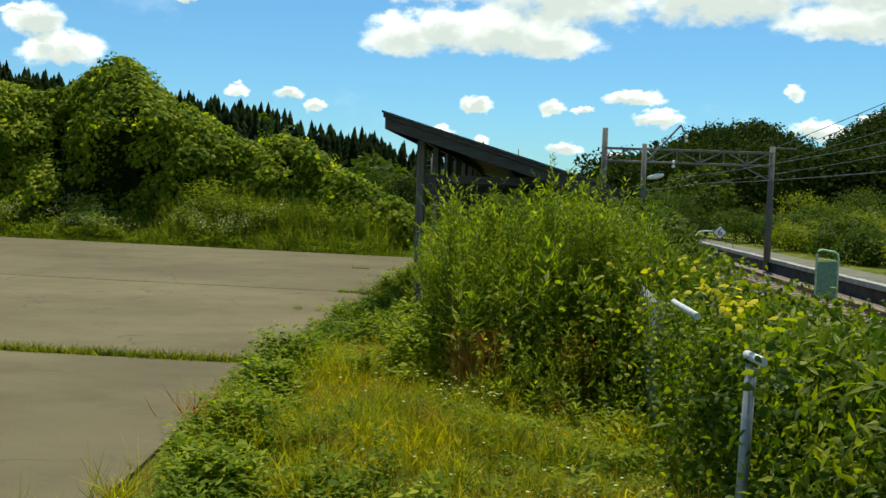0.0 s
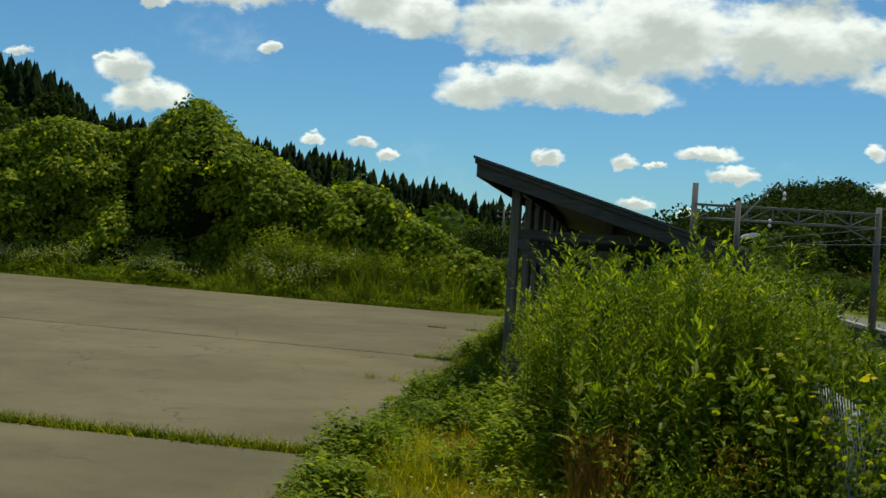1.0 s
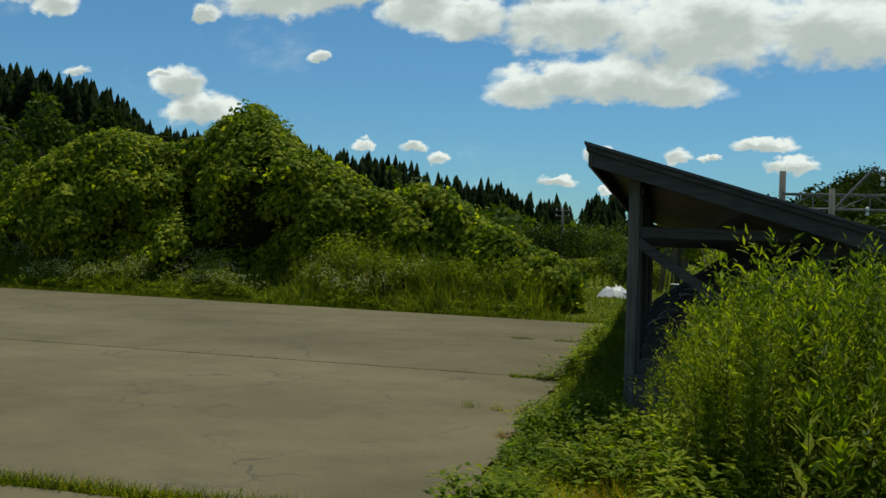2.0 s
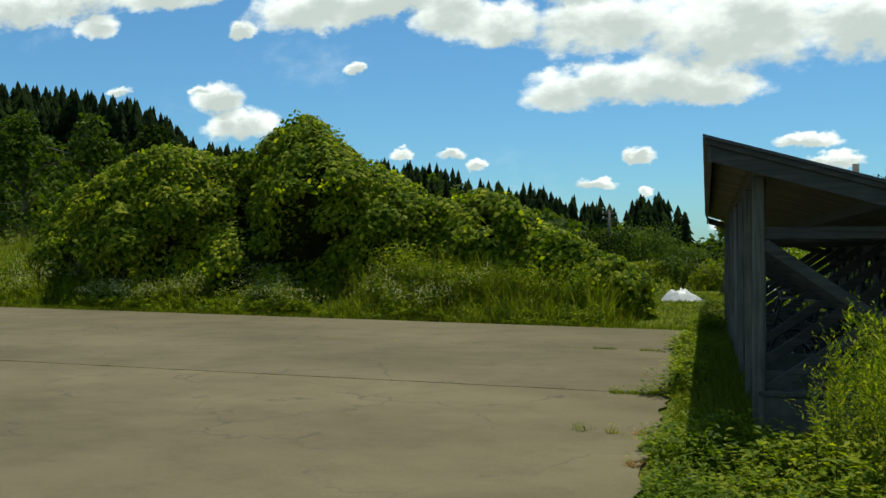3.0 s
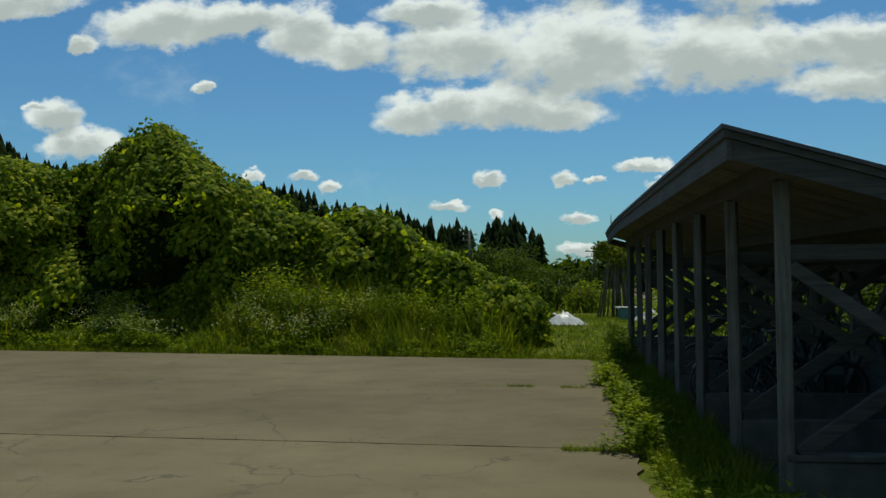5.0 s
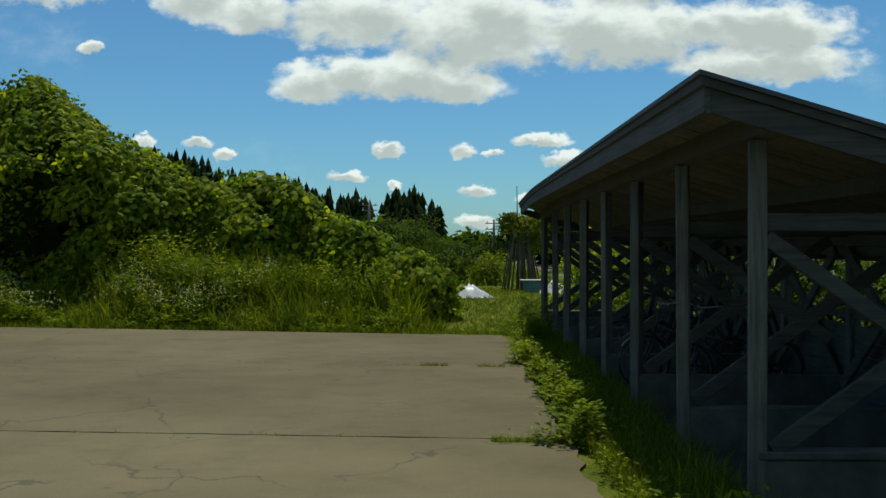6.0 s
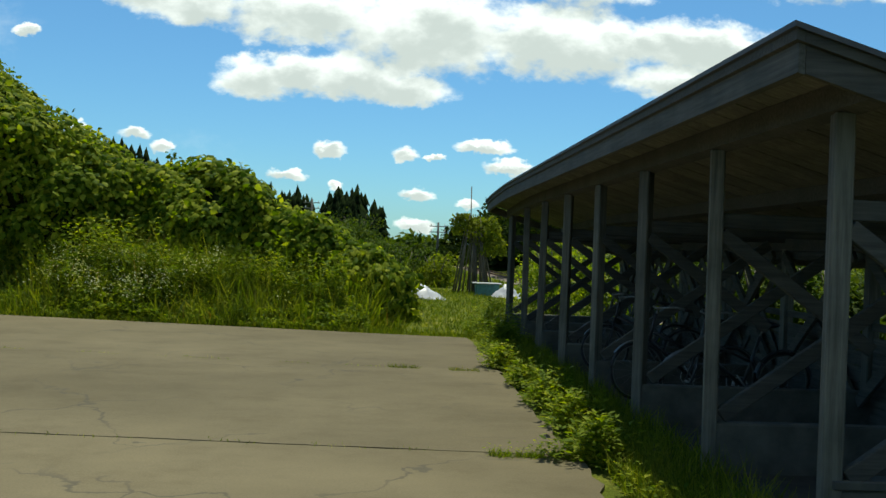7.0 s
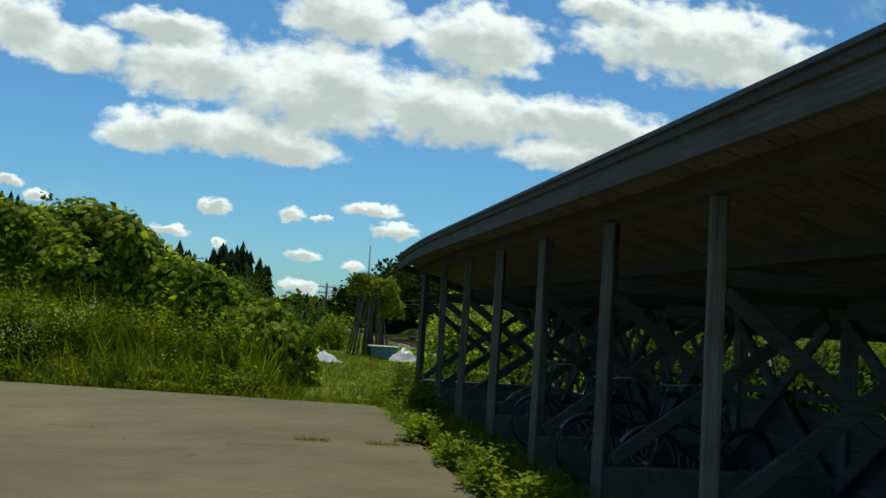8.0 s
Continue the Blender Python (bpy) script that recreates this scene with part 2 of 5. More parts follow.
PIPE_WHITE = plain_material("white painted pipe", (0.50, 0.51, 0.50), 0.5, 0, 0.15)
PIPE_GREEN = plain_material("pale green painted steel", (0.34, 0.52, 0.36), 0.5)
PANEL_GREEN = plain_material("green panel", (0.10, 0.20, 0.13), 0.6)
POLE_CONC = plain_material("pole concrete", (0.105, 0.10, 0.09), 0.9, 0, 0.2, 3)
STEEL = plain_material("grey lattice steel", (0.14, 0.14, 0.13), 0.6, 0.3)
PLATFORM = plain_material("platform asphalt", (0.12, 0.11, 0.075), 0.95, 0, 0.3, 2)
PLAT_FACE = plain_material("platform dark face", (0.05, 0.047, 0.043), 0.95, 0, 0.4, 3)
BALLAST = plain_material("rusty ballast", (0.17, 0.13, 0.10), 0.95, 0, 0.5, 14)
RUST = plain_material("rusty rail", (0.16, 0.09, 0.06), 0.6, 0.4)
SHEETING = plain_material("white plastic sheeting", (0.42, 0.42, 0.42), 0.4, 0, 0.12, 5)
TROUGH = plain_material("teal trough", (0.05, 0.16, 0.15), 0.5)
BARK = wood_material("grey bark", (0.07, 0.06, 0.045), (0.20, 0.17, 0.13), 2)
EDGE_STONE = plain_material("pale edge stone", (0.30, 0.29, 0.26), 0.9, 0, 0.25, 3)
WHITE_SIGN = plain_material("white sign face", (0.75, 0.75, 0.72), 0.5, 0, 0.1)
BLACK = plain_material("black sign paint", (0.02, 0.02, 0.02), 0.5)

VINE = leaf_material("vine leaves", (0.040, 0.080, 0.006), (0.142, 0.198, 0.013), (0.38, 0.40, 0.05), 0.45, 0.6, 0.4, 0.04)
# near-black, no specular: shade between the vine leaves put into colour
VINE_CORE = plain_material("vine core shade", (0.016, 0.024, 0.005), 1.0, 0, 0.5, 2)
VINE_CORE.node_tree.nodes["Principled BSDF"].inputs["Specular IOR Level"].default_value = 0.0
WEED = leaf_material("tall weed leaves", (0.070, 0.118, 0.010), (0.150, 0.205, 0.018), (0.31, 0.335, 0.044), 0.52, 0.5, 0.35, 0.12)
WEED_DARK = leaf_material("feathery weed leaves", (0.044, 0.080, 0.010), (0.108, 0.154, 0.017), (0.25, 0.275, 0.036), 0.5, 0.6, 0.45, 0.06)
FENCE_VINE = leaf_material("fence vine leaves", (0.032, 0.064, 0.006), (0.100, 0.146, 0.010), (0.27, 0.295, 0.026), 0.44, 0.55, 0.45, 0.15)
SEED_GRASS = leaf_material("seeding grass", (0.12, 0.12, 0.025), (0.22, 0.20, 0.05), (0.36, 0.32, 0.10), 0.35, 0.6)
WEED_LOW = leaf_material("low weed leaves", (0.062, 0.108, 0.008), (0.140, 0.198, 0.014), (0.28, 0.31, 0.032), 0.45, 0.6, 0.45)
GRASS = leaf_material("lawn grass", (0.125, 0.150, 0.010), (0.280, 0.275, 0.018), (0.52, 0.42, 0.055), 0.45, 0.65, 0.45)
GRASS_TALL = leaf_material("tall grass", (0.046, 0.074, 0.008), (0.105, 0.142, 0.014), (0.235, 0.245, 0.036), 0.42, 0.6)
DRY = leaf_material("dry grass", (0.20, 0.085, 0.02), (0.34, 0.16, 0.04), (0.48, 0.30, 0.09), 0.35, 0.7)
YELLOW_LEAF = leaf_material("yellowing leaves", (0.36, 0.32, 0.02), (0.50, 0.42, 0.03), (0.58, 0.48, 0.05), 0.4, 0.6)
FLOWER = leaf_material("white petals", (0.40, 0.40, 0.22), (0.54, 0.53, 0.33), (0.66, 0.64, 0.46), 0.3, 0.7, 0.1)
STEM = leaf_material("green stems", (0.06, 0.085, 0.02), (0.10, 0.13, 0.03), (0.15, 0.14, 0.05), 0.1, 0.7)
CONIFER = leaf_material("conifer needles", (0.006, 0.012, 0.005), (0.011, 0.021, 0.007), (0.019, 0.032, 0.010), 0.1, 0.9, 0.35, 0.02)
BROAD_FAR = leaf_material("woodland leaves", (0.030, 0.055, 0.009), (0.058, 0.092, 0.013), (0.105, 0.140, 0.020), 0.3, 0.7)
HILL_DARK = leaf_material("dark hill leaves", (0.010, 0.020, 0.005), (0.022, 0.038, 0.008), (0.048, 0.070, 0.012), 0.2, 0.8, 0.4, 0.03)
BROAD_LIGHT = leaf_material("yellow green leaves", (0.080, 0.110, 0.010), (0.145, 0.180, 0.016), (0.22, 0.235, 0.028), 0.4, 0.65)

# builders -----------------------------------------------------------------


def mesh_object(name, bm, material, parent=None):
    me = bpy.data.meshes.new(name)
    bm.to_mesh(me)
    bm.free()
    me.materials.append(material)
    ob = new(name, me)
    if parent:
        ob.parent = parent
    return ob


def part(name, bm, material, parent, label=""):
    ob = mesh_object(name, bm, material, parent)
    if label:
        tagged(ob, label)
    return ob


def thing(name, at, label, category, group="", kind=""):
    ob = new(name)
    ob.location = at
    bpy.context.view_layer.update()
    return tagged(ob, label, category, group, kind)


def add_box(bm, x0, x1, y0, y1, z0, z1, bevel=0.008):
    r = bmesh.ops.create_cube(bm, size=1)["verts"]
    bmesh.ops.scale(bm, vec=(x1 - x0, y1 - y0, z1 - z0), verts=r)
    bmesh.ops.translate(bm, vec=((x0 + x1) / 2, (y0 + y1) / 2, (z0 + z1) / 2), verts=r)
    if bevel:
        edges = list({e for v in r for e in v.link_edges})
        bmesh.ops.bevel(bm, geom=edges, offset=bevel, segments=1, affect="EDGES", profile=0.5)
    return bm


def box(x0, x1, y0, y1, z0, z1, bevel=0.008):
    return add_box(bmesh.new(), x0, x1, y0, y1, z0, z1, bevel)


def bar(p, q, w, h, bevel=0.006, bm=None):
    """A squared timber from p to q, w across and h deep."""
    p, q = Vector(p), Vector(q)
    own = bmesh.new()
    n = (q - p).length
    add_box(own, -w / 2, w / 2, -h / 2, h / 2, 0, n, bevel)
    bmesh.ops.transform(own, matrix=Matrix.Translation(p) @ (q - p).to_track_quat("Z", "Y").to_matrix().to_4x4(), verts=own.verts)
    if bm is None:
        return own
    me = bpy.data.meshes.new("t")
    own.to_mesh(me)
    bm.from_mesh(me)
    own.free()
    bpy.data.meshes.remove(me)
    return bm


def tube(bm, pts, r, sides=8, closed=False):
    pts = [Vector(p) for p in pts]
    rings, n = [], len(pts)
    for i, p in enumerate(pts):
        a = pts[(i - 1) % n] if closed or i else p
        b = pts[(i + 1) % n] if closed or i < n - 1 else p
        d = (b - a).normalized()
        s = d.cross(Vector((0, 0, 1)))
        s = (s if s.length > 0.05 else d.cross(Vector((1, 0, 0)))).normalized()
        t = d.cross(s)
        rings.append([bm.verts.new(p + (s * math.cos(k) + t * math.sin(k)) * (r[i] if isinstance(r, list) else r))
                      for k in [2 * math.pi * j / sides for j in range(sides)]])
    for i in range(n if closed else n - 1):
        a, b = rings[i], rings[(i + 1) % n]
        for j in range(sides):
            f = bm.faces.new((a[j], a[(j + 1) % sides], b[(j + 1) % sides], b[j]))
            f.smooth = True
    if not closed:
        bm.faces.new(rings[0])
        bm.faces.new(rings[-1])
    bmesh.ops.recalc_face_normals(bm, faces=bm.faces)
    return bm


def unit(a):
    return a / np.maximum(np.linalg.norm(a, axis=-1, keepdims=True), 1e-9)


def turns(along, normal):
    """Turning matrices whose y axis is along and whose z axis lies near normal."""
    along = unit(along)
    side = unit(np.cross(along, normal))
    return np.stack([side, along, np.cross(side, along)], -1)


LEAF_BROAD = (np.array([(0, 0, 0), (.37, .24, -.08), (.27, .62, -.08), (0, 1, -.2), (-.27, .62, -.08), (-.37, .24, -.08), (0, .48, .04)]),
              np.array([(0, 1, 6), (1, 2, 6), (2, 3, 6), (3, 4, 6), (4, 5, 6), (5, 0, 6)]))
LEAF_SLIM = (np.array([(0, 0, 0), (.13, .4, .04), (0, 1, -.16), (-.13, .4, .04), (0, .45, -.01)]),
             np.array([(0, 1, 4), (1, 2, 4), (2, 3, 4), (3, 0, 4)]))
LEAF_CLUMP = (np.array([(0, 0, 0), (.5, .35, .06), (.1, 1, -.1), (-.45, .5, .1)]), np.array([(0, 1, 2), (0, 2, 3)]))
BLADE = (np.array([(-.5, 0, 0), (.5, 0, 0), (-.36, .5, .05), (.36, .5, .05), (0, 1, -.16)]), np.array([(0, 1, 3), (0, 3, 2), (2, 3, 4)]))
PETALS = (np.array([(0, 0, .1)] + [(math.cos(k) * .5, math.sin(k) * .5, 0) for k in [i * math.pi / 3 for i in range(6)]]),
          np.array([(0, i + 1, (i + 1) % 6 + 1) for i in range(6)]))


class Heap:
    """Gathers many small leaves, blades or stems into one mesh."""

    def __init__(self):
        self.v, self.f, self.m, self.n = [], [], [], 0

    def add(self, shape, pos, rot, scl, slot=0):
        tv, tf = shape
        scl = np.asarray(scl, float)
        scl = np.repeat(scl[:, None], 3, 1) if scl.ndim == 1 else scl
        v = np.einsum("nij,nkj->nki", rot, tv[None] * scl[:, None, :]) + pos[:, None, :]
        f = tf[None] + (np.arange(len(pos)) * len(tv))[:, None, None] + self.n
        self.v.append(v.reshape(-1, 3))
        self.f.append(f.reshape(-1, 3))
        self.m.append(np.full(len(pos) * len(tf), slot))
        self.n += len(pos) * len(tv)

    def build(self, name, materials, parent=None):
        v, f, m = np.concatenate(self.v), np.concatenate(self.f), np.concatenate(self.m)
        me = bpy.data.meshes.new(name)
        me.vertices.add(len(v))
        me.vertices.foreach_set("co", v.astype(np.float32).ravel())
        me.loops.add(f.size)
        me.loops.foreach_set("vertex_index", f.astype(np.int32).ravel())
        me.polygons.add(len(f))
        me.polygons.foreach_set("loop_start", np.arange(0, f.size, 3, dtype=np.int32))
        me.polygons.foreach_set("material_index", m.astype(np.int32))
        for mat in materials:
            me.materials.append(mat)
        me.update(calc_edges=True)
        ob = new(name, me)
        if parent:
            ob.parent = parent
            ob.matrix_parent_inverse = parent.matrix_world.inverted()
        return ob


def lumps(p, scale, amount):
    """Smooth uneven offsets for points p."""
    out = np.zeros(len(p))
    for k, (a, b, c, d) in enumerate([(1.0, .6, .3, .2), (.5, -1.1, .8, 1.3), (-.9, .4, 1.2, 2.1), (1.7, 1.5, -.6, .7), (-1.3, 2.1, 1.9, 4.0)]):
        out += np.sin((p[:, 0] * a + p[:, 1] * b + p[:, 2] * c) * scale + d * 5 + k) / (1 + .35 * k)
    return out * amount / 2.5


def smoothstep(a, b, x):
    t = np.clip((x - a) / (b - a), 0, 1)
    return t * t * (3 - 2 * t)


# ground ---------------------------------------------------------------------
LEFT_U = np.array([-1.6, -1.3, -1.0, -.95, -.90, -.845, -.77, -.717, -.682, -.656, -.606, -.366, -.326, -.30, -.269, -.245, -.217, -.187, -.154, -.124, -.105, -.096, -.086, -.076, -.051, -.042, -.021, -.015, .009, .08])
LEFT_TOP = np.array([48, 46, 42, 42.1, 40, 39, 37, 34.1, 30.1, 26.8, 25.2, 20.9, 20.1, 18.6, 17.3, 15.6, 15.9, 14.7, 12.9, 12.8, 11.1, 9, 12.1, 14.0, 13.7, 10.9, 9.7, 7.2, 3.6, 5])
RIGHT_U = np.array([0, .08, .09, .17, .193, .216, .269, .316, .336, .353, .366, .38, .405, .423, .6, 1.2])
RIGHT_TOP = np.array([4, 5, 5.9, 8.5, 10.3, 11.4, 12.3, 11.1, 9.0, 8.0, 8.6, 11.6, 13.2, 14.3, 17, 20])


def slab_far(x):
    return 11.1 - 0.16 * (x + 1.0)


def ground_height(x, y):
    x, y = np.asarray(x, float), np.asarray(y, float)
    z = -0.03 + 0.012 * np.sin(x * 1.7 + y) * smoothstep(-.4, 0.4, x)
    z = z - 0.70 * smoothstep(3.8, 6.0, x) + 0.47 * smoothstep(11.5, 12.2, x)
    z = z + .2 * np.exp(-((x + 6.3) / 2.6) ** 2) * smoothstep(12.4, 14.6, y) * smoothstep(22, 17, y)
    z = z + 1.3 * smoothstep(-17, -24, x) * smoothstep(14.5, 19, y)
    u = x / np.maximum(y, 1.0)
    left = np.interp(u, LEFT_U, np.maximum(LEFT_TOP - 11.5, 0)) * smoothstep(95, 165, y) * smoothstep(0.08, 0.0, u)
    right = np.interp(u, RIGHT_U, np.maximum(RIGHT_TOP - 7.5, 0)) * smoothstep(60, 105, y) * smoothstep(0.04, 0.12, u)
    return z + left + right


def build_ground():
    k = np.linspace(-1, 1, 181)
    xs = 6.0 * np.sinh(6.9 * k)
    ys = 4.0 + 6.0 * np.sinh(6.9 * k)
    gx, gy = np.meshgrid(xs, ys)
    gz = ground_height(gx, gy)
    v = np.stack([gx, gy, gz], -1).reshape(-1, 3)
    n = len(k)
    i = (np.arange(n - 1)[:, None] * n + np.arange(n - 1)[None]).ravel()
    me = bpy.data.meshes.new("ground")
    me.from_pydata(v.tolist(), [], np.stack([i, i + 1, i + n + 1, i + n], -1).tolist())
    me.materials.append(SOIL)
    me.polygons.foreach_set("use_smooth", np.ones(len(me.polygons), bool))
    return tagged(new("ground", me), "grassy earth with green and dry patches", "ground", kind="structure")


build_ground()


def joint(a, slope):
    return lambda x: a + slope * (x + 0.9)


def build_pavement():
    pave = thing("pavement", (0, 0, 0), "worn grey-brown concrete paving with weedy joints", "pavement", kind="structure")
    lines = [joint(-17.0, 0.0), joint(-4.12, 0.0), joint(-0.3, -0.03), joint(2.12, -0.067), joint(6.68, -0.13), slab_far]
    gaps = [0.0, 0.07, 0.003, 0.006, 0.009, 0.0]
    xs = np.concatenate([np.linspace(-60, -14, 12), np.linspace(-13, -0.88, 60)])
    for n in range(5):
        bm = bmesh.new()
        jit = lambda: random.uniform(-0.009, 0.009)
        low = [(x, lines[n](x) + gaps[n] + jit()) for x in xs]
        high = [(x, lines[n + 1](x) - gaps[n + 1] + jit()) for x in xs]
        low[-1], high[-1] = (low[-1][0] + random.uniform(-.05, .05), low[-1][1]), (high[-1][0] + random.uniform(-.05, .05), high[-1][1])
        side = [(-0.88 + random.uniform(-.05, .04), low[-1][1] + (high[-1][1] - low[-1][1]) * k / 12) for k in range(1, 12)]
        if n == 0:
            side = [(sx + .45 * min(1.0, (-4.1 - sy) / 5), sy) for sx, sy in side]
            low[-1] = (low[-1][0] + .45, low[-1][1])
        loop = low + side + high[::-1]
        vs = [bm.verts.new((x, y, 0.004 * (n % 2))) for x, y in loop]
        f = bm.faces.new(vs)
        r = bmesh.ops.extrude_face_region(bm, geom=[f])
        bmesh.ops.translate(bm, vec=(0, 0, -0.12), verts=[g for g in r["geom"] if isinstance(g, bmesh.types.BMVert)])
        bmesh.ops.recalc_face_normals(bm, faces=bm.faces)
        part("concrete_slab", bm, CONCRETE, pave)


build_pavement()

# bicycle shed ---------------------------------------------------------------
BAY, BAYS, BACK = 1.8, 7, 2.2
ROOF_SLOPE, ROOF_FRONT, ROOF_END, ROOF_NEAR, ROOF_FAR = -0.298, -0.47, 2.72, -0.455, 13.2


def droop(y):
    return -0.11 * max(0.0, (y - 9.2) / 3.8) ** 2


def roof_z(x, y):
    return 2.52 + ROOF_SLOPE * x + droop(y)


def strip(x0, x1, y0, y1, top, thick, steps=14):
    """A slab under the roof's line: top is its depth below the roof's top."""
    bm = bmesh.new()
    rows = []
    for k in range(steps + 1):
        y = y0 + (y1 - y0) * k / steps
        rows.append([bm.verts.new((x, y, roof_z(x, y) - d)) for x, d in ((x0, top), (x1, top), (x1, top + thick), (x0, top + thick))])
    for a, b in zip(rows, rows[1:]):
        for j in range(4):
            bm.faces.new((a[j], a[(j + 1) % 4], b[(j + 1) % 4], b[j]))
    bm.faces.new(rows[0])
    bm.faces.new(rows[-1])
    bmesh.ops.recalc_face_normals(bm, faces=bm.faces)
    return bm


def build_shed():
    shed = thing("bicycle_shed", (0, 0, 0), "open weathered grey timber bicycle shed with sloping dark roof", "shed")
    part("roof_sheet", strip(ROOF_FRONT, ROOF_END, ROOF_NEAR, ROOF_FAR, 0.0, 0.028), ROOFING, shed, "dark flat roofing sheet with a thin edge")
    part("roof_batten", strip(ROOF_FRONT + .018, ROOF_FRONT + .06, ROOF_NEAR + .02, ROOF_FAR - .02, 0.030, 0.050), WOOD_X, shed, "dark roof edge batten")
    part("roof_batten", strip(ROOF_FRONT + .062, ROOF_END - .062, ROOF_NEAR + .02, ROOF_NEAR + .06, 0.030, 0.050, 1), WOOD_X, shed, "dark roof edge batten")
    part("fascia_board", strip(ROOF_FRONT + .04, ROOF_FRONT + .075, ROOF_NEAR + .045, ROOF_FAR - .045, 0.083, 0.142), WOOD_Y, shed, "long weathered grey eaves board")
    part("fascia_board", strip(ROOF_END - .085, ROOF_END - .05, ROOF_NEAR + .05, ROOF_FAR - .05, 0.032, 0.20), WOOD_Y, shed)
    for y in (ROOF_NEAR + .045, ROOF_FAR - .085):
        part("gable_board", strip(ROOF_FRONT + .078, ROOF_END - .088, y, y + .035, 0.083, 0.135, 1), WOOD_X, shed, "sloping weathered grey gable board")
    # soffit planks, one after another along the eaves
    n = 68
    step = (ROOF_FAR - ROOF_NEAR - .2) / n
    for k in range(n):
        y = ROOF_NEAR + .1 + k * step
        part("soffit_plank", strip(ROOF_FRONT + .09, ROOF_END - .09, y + .004, y + step - .004, 0.034 + random.uniform(0, .006), 0.018, 1), PLANK, shed)
    # purlins in the darker beam wood, which paints in the shade below the roof
    for x, deep in ((0.01, .145), (1.1, .12), (BACK, .16)):
        part("purlin", strip(x - .05, x + .05, ROOF_NEAR + .1, ROOF_FAR - .1, 0.062, deep), WOOD_X, shed)
    for i in range(BAYS + 1):
        y = i * BAY
        lean = .012 + random.uniform(-.02, .02)
        part("post", bar((lean, y + random.uniform(-.01, .01), -0.06), (.012, y, roof_z(0, y) - .208), .106, .106, .01), WOOD_Z, shed)
        part("post", bar((BACK, y, -0.06), (BACK, y, roof_z(BACK, y) - .18), .115, .115, .01), WOOD_Z, shed)
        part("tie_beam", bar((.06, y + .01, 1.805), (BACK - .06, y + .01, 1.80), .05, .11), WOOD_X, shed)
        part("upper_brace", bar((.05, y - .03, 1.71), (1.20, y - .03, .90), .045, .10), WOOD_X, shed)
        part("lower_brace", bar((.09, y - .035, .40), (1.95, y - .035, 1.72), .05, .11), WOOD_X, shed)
        part("footing", box(.02, BACK, y - .06, y + .06, -.05, .35, .012), FOOTING, shed, "low pale concrete footing wall")
        if i == 0:
            part("footing_cap", box(.0, BACK, y - .075, y + .075, .353, .40, .006), FOOTING, shed)
    for i in range(BAYS):
        y0, y1 = i * BAY, (i + 1) * BAY
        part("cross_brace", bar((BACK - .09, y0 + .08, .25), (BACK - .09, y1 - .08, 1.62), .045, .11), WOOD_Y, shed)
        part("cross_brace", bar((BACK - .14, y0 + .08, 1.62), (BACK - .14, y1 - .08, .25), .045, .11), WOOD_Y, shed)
        part("back_sill", box(BACK - .02, BACK + .02, y0 + .065, y1 - .065, -.05, .42, .006), WOOD_Y, shed)
        for z in (1.56, 1.69):
            part("back_board", box(BACK - .015, BACK + .015, y0 + .065, y1 - .065, z, z + .12, .004), WOOD_Y, shed)
        if 1 <= i <= 4:
            for z in (.425, .57, .715):
                part("back_board", box(BACK - .012, BACK + .012, y0 + .065, y1 - .065, z, z + .14, .004), WOOD_Y, shed)
        part("back_rail", box(BACK - .025, BACK + .025, y0 + .065, y1 - .065, .92, .99, .004), WOOD_Y, shed)
    # diagonal lattice in the far bays
    for k in range(13):
        y = 5.5 + k * .52
        part("lattice_slat", bar((BACK - .05, y, .45), (BACK - .05, y + 1.05, 1.55), .02, .10, .003), WOOD_Y, shed)
        part("lattice_slat", bar((BACK - .028, y + 1.05, .45), (BACK - .028, y, 1.55), .02, .10, .003), WOOD_Y, shed)


build_shed()
tagged(mesh_object("floor_shed", box(-.15, BACK + .3, -.1, 12.75, -.08, -.012, .01), FLOOR_EARTH), "earth floor under the bicycle shed, coloured dark for the shade there", "floor", kind="structure")


# bicycles -------------------------------------------------------------------
def circle(cx, cz, r, n=28, a0=0.0, a1=2 * math.pi, y=0.0):
    return [(cx + r * math.cos(a0 + (a1 - a0) * k / n), y, cz + r * math.sin(a0 + (a1 - a0) * k / n)) for k in range(n)]


